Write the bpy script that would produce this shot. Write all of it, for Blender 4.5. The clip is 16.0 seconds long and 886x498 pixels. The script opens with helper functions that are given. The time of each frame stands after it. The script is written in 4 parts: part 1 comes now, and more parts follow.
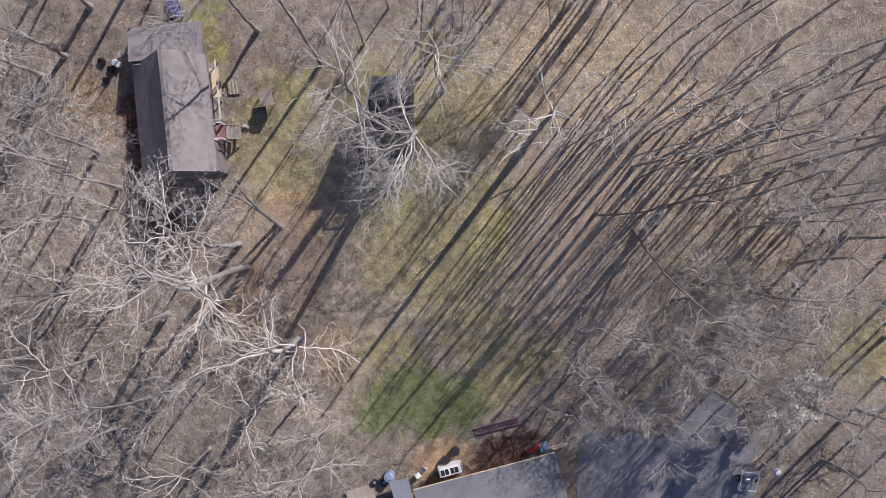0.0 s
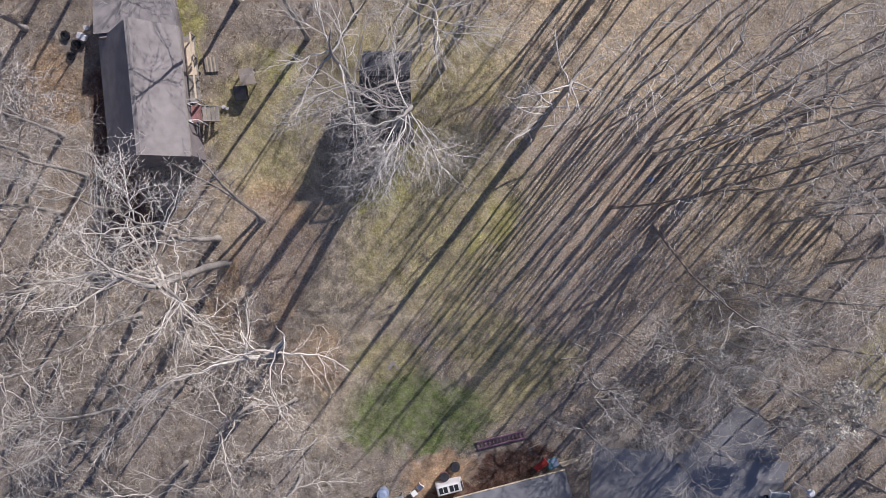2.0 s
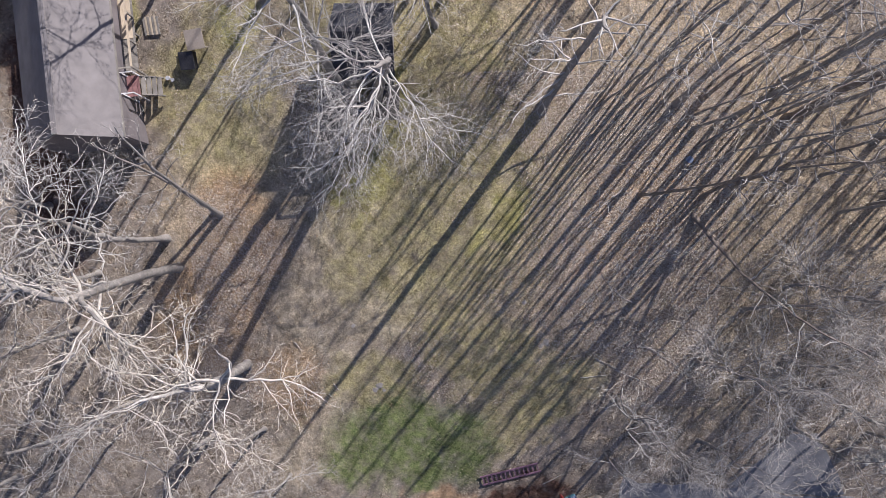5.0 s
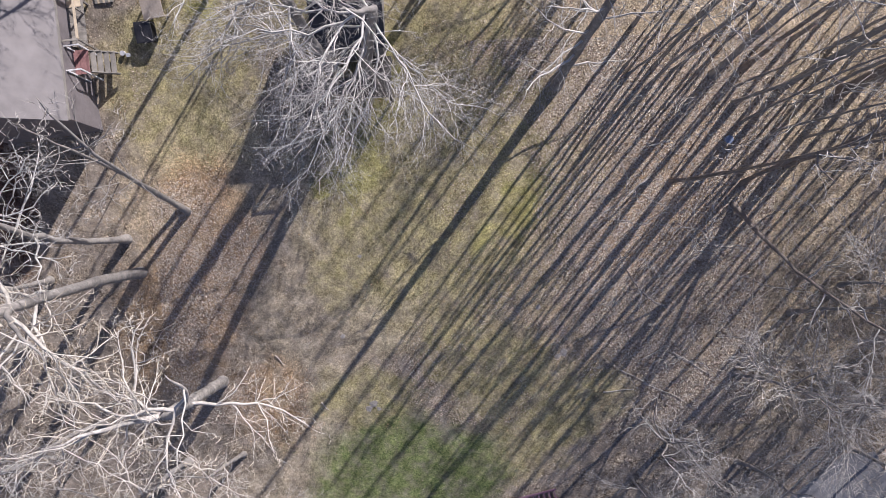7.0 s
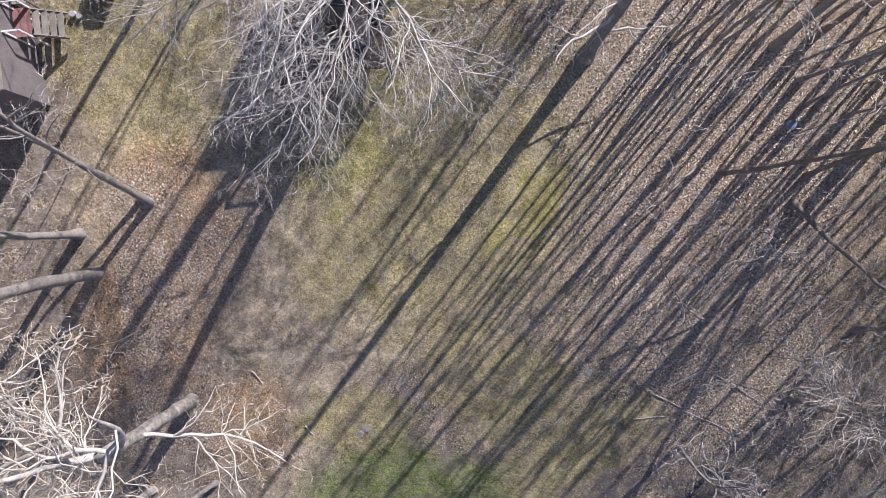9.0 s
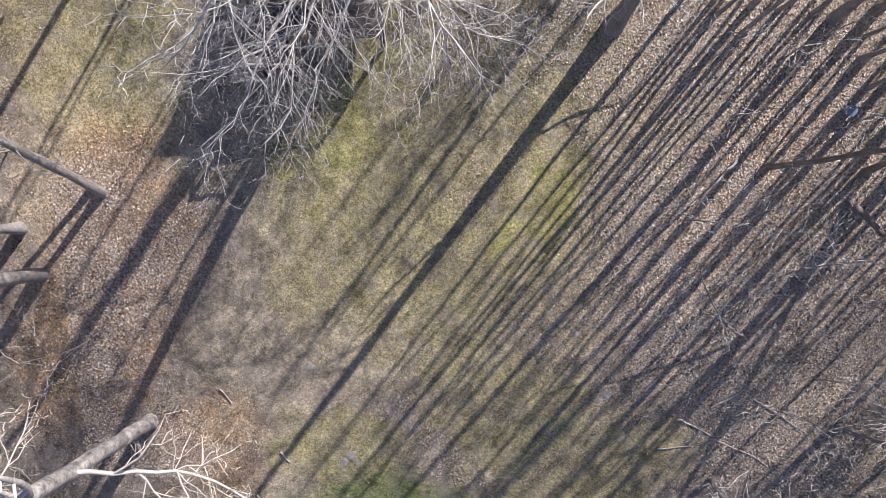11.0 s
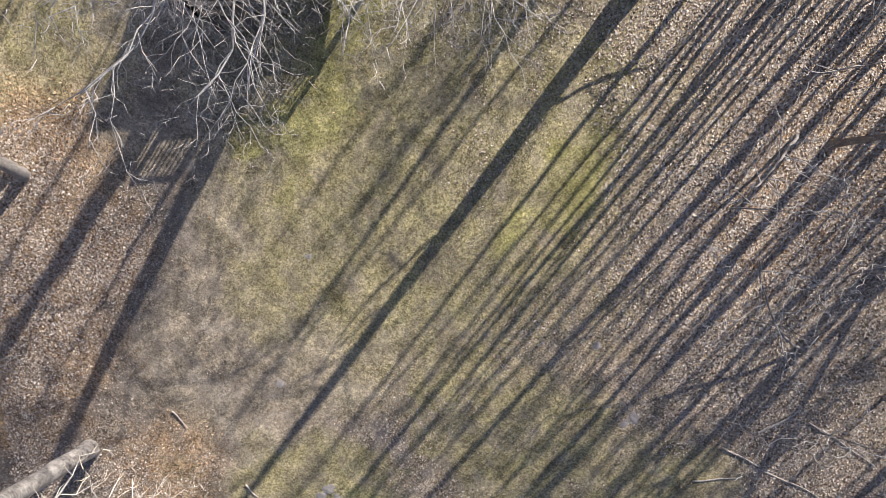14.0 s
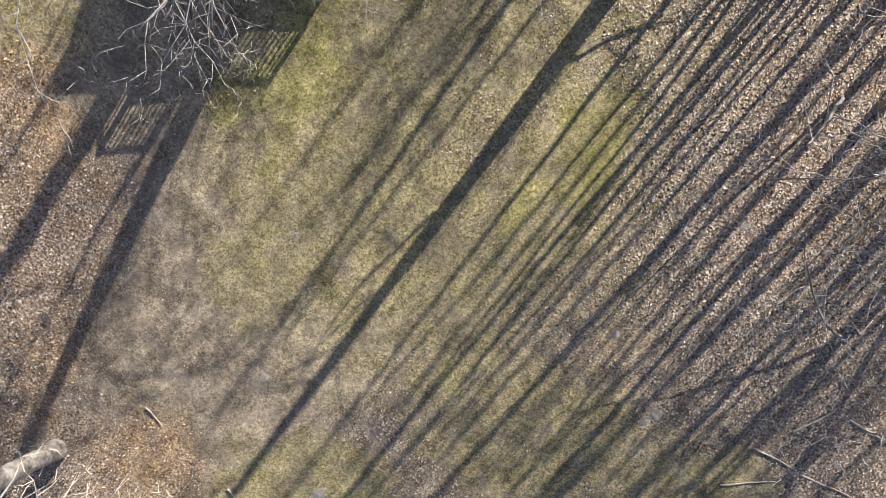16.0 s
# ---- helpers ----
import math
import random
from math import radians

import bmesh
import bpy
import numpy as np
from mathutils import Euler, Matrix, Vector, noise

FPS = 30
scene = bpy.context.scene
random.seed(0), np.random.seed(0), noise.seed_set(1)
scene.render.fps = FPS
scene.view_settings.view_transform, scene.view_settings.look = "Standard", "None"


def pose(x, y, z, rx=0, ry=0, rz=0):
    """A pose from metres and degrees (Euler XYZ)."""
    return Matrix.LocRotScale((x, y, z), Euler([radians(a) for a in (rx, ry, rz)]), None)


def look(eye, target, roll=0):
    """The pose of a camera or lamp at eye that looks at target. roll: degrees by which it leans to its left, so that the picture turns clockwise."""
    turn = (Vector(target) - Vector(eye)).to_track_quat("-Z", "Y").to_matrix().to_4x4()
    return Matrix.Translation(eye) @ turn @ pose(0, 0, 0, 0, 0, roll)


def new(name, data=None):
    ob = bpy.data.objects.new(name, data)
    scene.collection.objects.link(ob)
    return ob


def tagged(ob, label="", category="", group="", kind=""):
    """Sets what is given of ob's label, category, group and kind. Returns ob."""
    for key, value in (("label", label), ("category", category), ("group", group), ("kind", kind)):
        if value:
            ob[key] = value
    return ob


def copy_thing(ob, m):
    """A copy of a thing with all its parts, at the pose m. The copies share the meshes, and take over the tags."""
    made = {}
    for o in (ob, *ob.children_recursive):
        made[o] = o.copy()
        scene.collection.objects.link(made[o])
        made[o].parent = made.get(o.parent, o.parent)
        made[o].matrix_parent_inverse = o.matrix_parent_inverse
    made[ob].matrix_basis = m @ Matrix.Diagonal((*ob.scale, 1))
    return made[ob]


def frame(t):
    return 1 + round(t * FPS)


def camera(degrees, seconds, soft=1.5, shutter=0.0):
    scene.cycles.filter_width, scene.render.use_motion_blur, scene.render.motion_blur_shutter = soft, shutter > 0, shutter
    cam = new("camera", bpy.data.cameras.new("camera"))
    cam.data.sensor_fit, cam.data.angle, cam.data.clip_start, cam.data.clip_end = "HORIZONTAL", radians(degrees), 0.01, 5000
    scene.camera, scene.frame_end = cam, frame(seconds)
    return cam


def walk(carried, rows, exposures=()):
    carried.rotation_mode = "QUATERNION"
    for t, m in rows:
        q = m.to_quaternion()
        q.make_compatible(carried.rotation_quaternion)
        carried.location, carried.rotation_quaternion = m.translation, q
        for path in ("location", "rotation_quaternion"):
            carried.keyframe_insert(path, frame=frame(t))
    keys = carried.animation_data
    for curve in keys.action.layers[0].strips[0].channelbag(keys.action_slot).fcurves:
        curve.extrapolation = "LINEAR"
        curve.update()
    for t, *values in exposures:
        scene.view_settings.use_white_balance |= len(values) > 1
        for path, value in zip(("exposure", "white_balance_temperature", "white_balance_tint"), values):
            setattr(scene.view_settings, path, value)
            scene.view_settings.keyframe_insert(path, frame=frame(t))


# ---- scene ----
cam = camera(68, 16.0, 0.8)
PATH = [
    (0, pose(0.187, -0.059, 55.690, -0.038, 0.124, 0.151)),
    (0.5, pose(0.228, -0.228, 54.295, -0.021, 0.243, 0.036)),
    (1, pose(0.266, -0.376, 53.048, 0.033, 0.335, 0.272)),
    (1.5, pose(0.324, -0.478, 51.786, 0.098, 0.309, 0.604)),
    (2, pose(0.349, -0.547, 50.419, 0.140, 0.274, 0.439)),
    (2.5, pose(0.396, -0.591, 49.030, 0.158, 0.266, -0.040)),
    (3, pose(0.517, -0.582, 47.733, 0.190, 0.311, -0.126)),
    (3.5, pose(0.650, -0.581, 46.318, 0.154, 0.404, 0.033)),
    (4, pose(0.785, -0.568, 44.707, 0.072, 0.477, 0.194)),
    (6.5, pose(0.704, -0.623, 37.670, 0.105, 0.314, -1.047)),
    (7, pose(0.634, -0.665, 36.276, 0.071, 0.358, -1.012)),
    (7.5, pose(0.598, -0.649, 34.930, 0.036, 0.390, -0.900)),
    (8, pose(0.537, -0.603, 33.600, -0.019, 0.421, -0.735)),
    (8.5, pose(0.462, -0.546, 32.215, -0.070, 0.410, -0.568)),
    (9, pose(0.333, -0.496, 30.907, -0.098, 0.376, -0.277)),
    (11.5, pose(0.087, -0.477, 25.731, 0.038, -0.322, 0.490)),
    (12, pose(0.082, -0.484, 24.883, -0.009, -0.447, 0.529)),
    (12.5, pose(0.075, -0.518, 24.115, -0.038, -0.554, 0.503)),
    (13, pose(0.049, -0.547, 23.392, -0.090, -0.652, 0.457)),
    (13.5, pose(0.034, -0.558, 22.684, -0.164, -0.713, 0.458)),
    (14, pose(0.035, -0.577, 22.007, -0.206, -0.724, 0.452)),
    (14.5, pose(0.052, -0.624, 21.387, -0.178, -0.726, 0.452)),
    (15, pose(0.061, -0.776, 20.813, -0.145, -0.727, 0.450)),
    (15.5, pose(0.066, -1.043, 20.270, -0.132, -0.689, 0.454)),
    (16, pose(0.080, -1.310, 19.771, -0.064, -0.589, 0.418)),
]
walk(cam, PATH, [(0, 0.19, 5330, 30), (4, 0.24, 5260, 29), (7, 0.33, 5260, 30), (9, 0.43, 5280, 30), (12, 0.52, 5300, 29), (16, 0.56, 5620, 24)])

# ---------------------------------------------------------------- light
SUN_AZ, SUN_EL = 53.0, 37.0          # degrees: where the sun stands, counter-clockwise from +x
world = bpy.data.worlds.new("sky")
scene.world = world
world.use_nodes = True
_nt = world.node_tree
_sky = _nt.nodes.new("ShaderNodeTexSky")
_sky.sky_type, _sky.sun_disc = "NISHITA", False
_sky.sun_elevation, _sky.sun_rotation = radians(SUN_EL), radians(90 - SUN_AZ)
_nt.links.new(_sky.outputs[0], _nt.nodes["Background"].inputs[0])
_nt.nodes["Background"].inputs[1].default_value = 0.05

sun_data = bpy.data.lights.new("sun", "SUN")
sun_data.energy, sun_data.angle, sun_data.color = 5.0, radians(0.53), (1.0, 0.895, 0.64)
sun = new("sun", sun_data)
_a, _e = radians(SUN_AZ), radians(SUN_EL)
sun.matrix_world = look((80 * math.cos(_a) * math.cos(_e), 80 * math.sin(_a) * math.cos(_e), 80 * math.sin(_e)), (0, 0, 0))


# ---------------------------------------------------------------- materials


def mat_nodes(name, rough=0.9):
    m = bpy.data.materials.new(name)
    m.use_nodes = True
    nt = m.node_tree
    b = nt.nodes["Principled BSDF"]
    b.inputs["Roughness"].default_value = rough
    b.inputs["Specular IOR Level"].default_value = 0.25
    return m, nt, b


def val(nt, op, a, b=None, c=None, clamp=False):
    n = nt.nodes.new("ShaderNodeMath")
    n.operation, n.use_clamp = op, clamp
    for i, v in enumerate((a, b, c)):
        if v is None:
            continue
        if isinstance(v, (int, float)):
            n.inputs[i].default_value = v
        else:
            nt.links.new(v, n.inputs[i])
    return n.outputs[0]


def mix(nt, fac, a, b, blend="MIX"):
    n = nt.nodes.new("ShaderNodeMix")
    n.data_type, n.blend_type = "RGBA", blend
    for sock, v in ((n.inputs[0], fac), (n.inputs[6], a), (n.inputs[7], b)):
        if isinstance(v, (int, float)):
            sock.default_value = v
        elif isinstance(v, tuple):
            sock.default_value = (*v, 1)
        else:
            nt.links.new(v, sock)
    return n.outputs[2]


def noise_tex(nt, scale, detail=4, rough=0.55, coord=None):
    if coord is None:
        coord = nt.nodes.new("ShaderNodeTexCoord").outputs["Object"]
    n = nt.nodes.new("ShaderNodeTexNoise")
    n.inputs["Scale"].default_value, n.inputs["Detail"].default_value, n.inputs["Roughness"].default_value = scale, detail, rough
    nt.links.new(coord, n.inputs["Vector"])
    return n.outputs["Fac"]


def ramp(nt, fac, stops):
    n = nt.nodes.new("ShaderNodeValToRGB")
    while len(n.color_ramp.elements) < len(stops):
        n.color_ramp.elements.new(0.5)
    for e, (p, c) in zip(n.color_ramp.elements, stops):
        e.position, e.color = p, (*c, 1)
    nt.links.new(fac, n.inputs[0])
    return n.outputs[0]


def bump(nt, bsdf, height, strength=0.3, dist=0.02):
    n = nt.nodes.new("ShaderNodeBump")
    n.inputs["Strength"].default_value, n.inputs["Distance"].default_value = strength, dist
    nt.links.new(height, n.inputs["Height"])
    nt.links.new(n.outputs[0], bsdf.inputs["Normal"])


def surface(name, dark, light, fine=30.0, coarse=1.5, rough=0.85, metal=0.0, relief=0.2, vary=0.15):
    """Grain between two colours at a fine and a coarse scale, a little different from piece to piece."""
    m, nt, b = mat_nodes(name, rough)
    b.inputs["Metallic"].default_value = metal
    f1, f2 = noise_tex(nt, fine, 3), noise_tex(nt, coarse, 4)
    f = val(nt, "ADD", val(nt, "MULTIPLY", f1, 0.5), val(nt, "MULTIPLY", f2, 0.5))
    col = ramp(nt, f, [(0.33, dark), (0.67, light)])
    info = nt.nodes.new("ShaderNodeObjectInfo")
    v = val(nt, "MULTIPLY_ADD", info.outputs["Random"], vary, 1 - vary / 2)
    hsv = nt.nodes.new("ShaderNodeHueSaturation")
    nt.links.new(col, hsv.inputs["Color"])
    nt.links.new(v, hsv.inputs["Value"])
    nt.links.new(hsv.outputs[0], b.inputs["Base Color"])
    if relief:
        bump(nt, b, f1, relief, 0.01)
    return m


BARK = surface("bark", (0.16, 0.132, 0.108), (0.36, 0.315, 0.265), 14, 2.0, 0.95, relief=0.7)
PALE_BARK = surface("pale_bark", (0.46, 0.42, 0.36), (0.83, 0.78, 0.68), 9, 1.2, 0.9, relief=0.5)
GREY_BARK = surface("grey_bark", (0.20, 0.185, 0.165), (0.42, 0.395, 0.355), 10, 1.5, 0.95, relief=0.7)
MOTTLED_BARK = surface("mottled_pale_bark", (0.17, 0.155, 0.135), (0.74, 0.70, 0.63), 9, 2.2, 0.95, relief=0.8)
WARM_TWIG = surface("warm_twig_bark", (0.36, 0.31, 0.23), (0.82, 0.73, 0.56), 5, 0.6, 0.9, relief=0)
LIGHT_BARK = surface("light_grey_bark", (0.36, 0.345, 0.31), (0.80, 0.765, 0.69), 9, 1.2, 0.9, relief=0.5)
TWIG = surface("twig_bark", (0.25, 0.23, 0.20), (0.70, 0.66, 0.59), 5, 0.6, 0.9, relief=0)
DARK_TWIG = surface("dark_twig_bark", (0.20, 0.17, 0.14), (0.36, 0.31, 0.265), 5, 0.6, 0.9, relief=0)
BLOSSOM = surface("blossom", (0.55, 0.52, 0.44), (0.85, 0.83, 0.76), 6, 1.0, 0.8, relief=0)
SHINGLE = surface("weathered_shingle", (0.19, 0.178, 0.172), (0.32, 0.298, 0.288), 40, 1.1, 0.9)
SLATE = surface("slate_grey_shingle", (0.045, 0.047, 0.055), (0.095, 0.10, 0.112), 40, 0.9, 0.8)
TRAILER_BED = surface("worn_painted_steel", (0.24, 0.27, 0.26), (0.36, 0.39, 0.37), 20, 2, 0.6)
GREY_SHINGLE = surface("grey_shingle", (0.125, 0.13, 0.142), (0.21, 0.215, 0.228), 40, 0.8, 0.9)
GREY_WOOD = surface("weathered_wood", (0.20, 0.185, 0.16), (0.38, 0.355, 0.31), 25, 2.5, 0.85, vary=0.35)
# weathered wood lowered in colour to stand in for the deck's shade
SHADE_DARK_WOOD = surface("shade_dark_weathered_wood", (0.07, 0.066, 0.06), (0.15, 0.14, 0.125), 25, 2.5, 0.9, vary=0.35)
PALE_WOOD = surface("new_pine_wood", (0.50, 0.41, 0.28), (0.72, 0.62, 0.46), 20, 2.0, 0.7)
RED_WOOD = surface("red_stained_wood", (0.21, 0.11, 0.105), (0.33, 0.185, 0.175), 25, 3, 0.75)
SIDING = surface("tan_siding", (0.34, 0.29, 0.23), (0.45, 0.39, 0.32), 12, 1.0, 0.7)
WHITE = surface("white_paint", (0.70, 0.70, 0.70), (0.84, 0.84, 0.83), 15, 1.5, 0.5, relief=0.05)
BLUE_GREY = surface("blue_grey_plastic", (0.20, 0.25, 0.36), (0.32, 0.38, 0.50), 8, 2, 0.45, relief=0.05)
BLUE = surface("blue_tarpaulin", (0.015, 0.02, 0.12), (0.03, 0.045, 0.22), 10, 2, 0.4)
RED = surface("red_plastic", (0.45, 0.06, 0.05), (0.62, 0.12, 0.10), 10, 2, 0.45, relief=0.05)
TEAL = surface("teal_plastic", (0.10, 0.26, 0.30), (0.18, 0.38, 0.42), 10, 2, 0.45, relief=0.05)
BLACK = surface("black_rubber", (0.015, 0.015, 0.017), (0.04, 0.04, 0.042), 20, 3, 0.8)
DARK_METAL = surface("dark_metal", (0.05, 0.05, 0.055), (0.11, 0.11, 0.12), 20, 3, 0.45, 0.6)
PURPLE = surface("plum_paint", (0.16, 0.09, 0.13), (0.27, 0.17, 0.22), 20, 3, 0.6)
METAL = surface("galvanised_metal", (0.55, 0.56, 0.57), (0.72, 0.73, 0.74), 15, 2, 0.4, 0.8)
STONE = surface("pale_stone", (0.28, 0.255, 0.225), (0.50, 0.465, 0.415), 12, 2, 0.9, relief=0.5, vary=0.3)
GLASS = surface("dark_glass", (0.02, 0.025, 0.03), (0.04, 0.045, 0.05), 3, 1, 0.08, relief=0)
HOUSE_WALL = surface("mauve_grey_siding", (0.17, 0.155, 0.155), (0.27, 0.245, 0.245), 12, 1.0, 0.8)
CONCRETE = surface("old_concrete", (0.21, 0.208, 0.212), (0.34, 0.335, 0.33), 22, 0.5, 0.95, relief=0.3)


def leaf_material(name, stops):
    m, nt, b = mat_nodes(name, 0.8)
    geo = nt.nodes.new("ShaderNodeNewGeometry")
    nt.links.new(ramp(nt, geo.outputs["Random Per Island"], stops), b.inputs["Base Color"])
    return m


def blade_material():
    m, nt, b = mat_nodes("grass_blade", 0.7)
    geo = nt.nodes.new("ShaderNodeNewGeometry")
    col = ramp(nt, geo.outputs["Random Per Island"], [(0.0, (0.06, 0.105, 0.028)), (0.6, (0.125, 0.19, 0.055)), (1.0, (0.27, 0.26, 0.12))])
    nt.links.new(col, b.inputs["Base Color"])
    return m


LEAF = leaf_material("fallen_leaf", [(0.0, (0.07, 0.045, 0.03)), (0.14, (0.24, 0.17, 0.11)), (0.38, (0.57, 0.47, 0.345)), (0.72, (0.93, 0.855, 0.72)), (1.0, (0.60, 0.44, 0.29))])
RUST_LEAF = leaf_material("rust_brown_leaf", [(0.0, (0.16, 0.085, 0.04)), (0.25, (0.44, 0.27, 0.13)), (0.6, (0.72, 0.49, 0.25)), (1.0, (0.86, 0.68, 0.43))])
BLADE = blade_material()

# patches of ground cover: centre x, y, half width, half depth, turn in degrees
GRASS = [(-2.6, -13.8, 4.8, 3.2, 12), (0.6, -14.2, 3.4, 2.6, 25), (-5.6, -15.2, 2.4, 2.2, 0), (-3.0, -11.6, 2.0, 1.6, 0), (-1.0, -16.4, 2.0, 1.2, 15)]
OLIVE = [(0.5, 3.0, 7.0, 8.5, -20), (-4.0, -0.5, 2.2, 4.0, -35), (3.0, -7.5, 5.0, 3.0, -40), (-2.0, 12.0, 7.0, 5.0, 0), (6.5, -11.0, 5.0, 2.0, 40), (-13.0, 9.0, 4.0, 5.0, -20), (36.0, -9.0, 4.0, 4.0, 0), (-4.0, -9.5, 3.0, 2.0, 0)]
MOSS = [(-12.0, 13.0, 1.5, 1.0, 0), (-3.6, 4.2, 1.1, 3.2, -30), (3.9, 1.0, 0.9, 2.4, -38), (-2.6, 7.5, 0.8, 3.0, -10), (-19.0, 17.0, 1.8, 4.0, 5), (-5.6, 3.0, 1.0, 0.5, 0)]
BARE = [(-5.8, -3.0, 4.6, 7.0, -30), (-10.0, 4.6, 4.0, 3.0, 0), (-7.5, -12.0, 3.0, 6.5, -30), (-12.0, 6.5, 2.2, 3.5, -20), (9.5, -9.8, 2.6, 1.4, 40), (26.5, 18.0, 1.6, 9.0, 15), (-12.5, 11.5, 3.0, 2.5, 0), (-9.6, -9.0, 1.3, 1.0, 0)]
RUST = [(-11.5, -0.5, 2.0, 2.0, 0), (-15.0, -4.0, 3.0, 5.5, -30), (-10.0, -9.5, 2.4, 2.6, -30), (-29.0, 11.5, 2.0, 2.5, 0), (12.0, 2.0, 3.0, 5.0, -30), (-13.0, 2.5, 2.0, 2.4, 0)]
LITTER = [(12.0, 3.0, 6.0, 15.0, -35), (10.0, 12.0, 9.0, 8.0, 0), (20.0, 0.0, 8.0, 12.0, -20), (-14.0, 3.0, 3.0, 5.0, -30)]
CLAY = [(-0.4, -19.2, 2.6, 1.7, 25)]
# last patch: a strip beside the house, coloured dark for its shade
MULCH_AND_SHADE = [(5.5, -18.4, 3.6, 1.7, 20), (0.5, -23.0, 7.5, 2.0, 20), (-25.0, 6.0, 1.5, 8.0, 6)]


def ground_material():
    m, nt, b = mat_nodes("ground_litter", 0.95)
    tc = nt.nodes.new("ShaderNodeTexCoord").outputs["Object"]
    wob = nt.nodes.new("ShaderNodeTexNoise")
    wob.inputs["Scale"].default_value, wob.inputs["Detail"].default_value = 0.5, 7
    nt.links.new(tc, wob.inputs["Vector"])
    off = nt.nodes.new("ShaderNodeVectorMath")
    off.operation = "MULTIPLY_ADD"
    nt.links.new(wob.outputs["Color"], off.inputs[0])
    off.inputs[1].default_value, off.inputs[2].default_value = (4.6, 4.6, 0), (-2.3, -2.3, 0)
    pos = nt.nodes.new("ShaderNodeVectorMath")
    nt.links.new(tc, pos.inputs[0])
    nt.links.new(off.outputs[0], pos.inputs[1])
    sep = nt.nodes.new("ShaderNodeSeparateXYZ")
    nt.links.new(pos.outputs[0], sep.inputs[0])
    x, y = sep.outputs[0], sep.outputs[1]

    def cover(patches):
        out = None
        for cx, cy, rx, ry, turn in patches:
            c, s = math.cos(radians(turn)), math.sin(radians(turn))
            dx, dy = val(nt, "SUBTRACT", x, cx), val(nt, "SUBTRACT", y, cy)
            u = val(nt, "DIVIDE", val(nt, "ADD", val(nt, "MULTIPLY", dx, c), val(nt, "MULTIPLY", dy, s)), rx)
            v = val(nt, "DIVIDE", val(nt, "SUBTRACT", val(nt, "MULTIPLY", dy, c), val(nt, "MULTIPLY", dx, s)), ry)
            r = val(nt, "SQRT", val(nt, "ADD", val(nt, "MULTIPLY", u, u), val(nt, "MULTIPLY", v, v)))
            k = val(nt, "MULTIPLY", val(nt, "SUBTRACT", 1.25, r), 2.0, clamp=True)
            out = k if out is None else val(nt, "MAXIMUM", out, k)
        return out

    fine, mid, big = noise_tex(nt, 22, 4, 0.85, tc), noise_tex(nt, 1.3, 6, 0.62, tc), noise_tex(nt, 0.16, 4, 0.6, tc)
    vor = nt.nodes.new("ShaderNodeTexVoronoi")
    vor.inputs["Scale"].default_value = 20
    nt.links.new(tc, vor.inputs["Vector"])
    cell = nt.nodes.new("ShaderNodeSeparateColor")
    nt.links.new(vor.outputs["Color"], cell.inputs[0])
    speck = val(nt, "ADD", val(nt, "MULTIPLY", cell.outputs[0], 0.6), val(nt, "MULTIPLY", fine, 0.4))
    litter = ramp(nt, speck, [(0.2, (0.055, 0.04, 0.027)), (0.42, (0.20, 0.155, 0.105)), (0.64, (0.44, 0.365, 0.262)), (0.84, (0.78, 0.69, 0.54))])
    soil = ramp(nt, fine, [(0.28, (0.15, 0.122, 0.095)), (0.72, (0.48, 0.415, 0.33))])
    col = mix(nt, val(nt, "MULTIPLY", val(nt, "SUBTRACT", mid, 0.42), 5.0, clamp=True), soil, litter)
    col = mix(nt, val(nt, "MULTIPLY", val(nt, "SUBTRACT", big, 0.5), 2.0, clamp=True), col, mix(nt, 0.4, col, (0.34, 0.29, 0.20)))

    def lay(patches, dark, light, amount):
        nonlocal col
        f = val(nt, "MULTIPLY", val(nt, "MULTIPLY", cover(patches), amount), val(nt, "MULTIPLY_ADD", mid, 2.6, -0.45), clamp=True)
        col = mix(nt, f, col, ramp(nt, speck, [(0.2, dark), (0.8, light)]))

    lay(LITTER, (0.20, 0.152, 0.095), (0.80, 0.66, 0.43), 1.0)
    lay(BARE, (0.26, 0.215, 0.145), (0.60, 0.51, 0.35), 0.8)
    pale = val(nt, "MULTIPLY", val(nt, "SUBTRACT", noise_tex(nt, 0.55, 5, 0.65, tc), 0.55), 7.0, clamp=True)
    col = mix(nt, val(nt, "MULTIPLY", val(nt, "MULTIPLY", pale, cover(BARE)), 0.45), col, ramp(nt, fine, [(0.3, (0.32, 0.28, 0.21)), (0.7, (0.64, 0.575, 0.45))]))
    lay(RUST, (0.20, 0.125, 0.065), (0.74, 0.53, 0.30), 0.95)
    lay(OLIVE, (0.20, 0.172, 0.075), (0.56, 0.495, 0.25), 0.9)
    lay(MOSS, (0.22, 0.205, 0.072), (0.53, 0.485, 0.185), 0.92)
    lay(GRASS, (0.08, 0.12, 0.035), (0.30, 0.33, 0.125), 0.95)
    # dark brown for the mulch beds and the shaded strip beside the house
    lay(MULCH_AND_SHADE, (0.06, 0.035, 0.025), (0.19, 0.115, 0.085), 1.2)
    lay(CLAY, (0.36, 0.235, 0.13), (0.54, 0.39, 0.24), 1.4)
    # tufts and hollows of a hand's breadth, and blotches of half a metre
    tuft = val(nt, "MULTIPLY_ADD", noise_tex(nt, 5.5, 3, 0.7, tc), 1.5, 0.27)
    blot = val(nt, "MULTIPLY_ADD", noise_tex(nt, 1.1, 6, 0.62, tc), 2.0, 0.02)
    hsv = nt.nodes.new("ShaderNodeHueSaturation")
    nt.links.new(col, hsv.inputs["Color"])
    nt.links.new(val(nt, "MULTIPLY", tuft, blot), hsv.inputs["Value"])
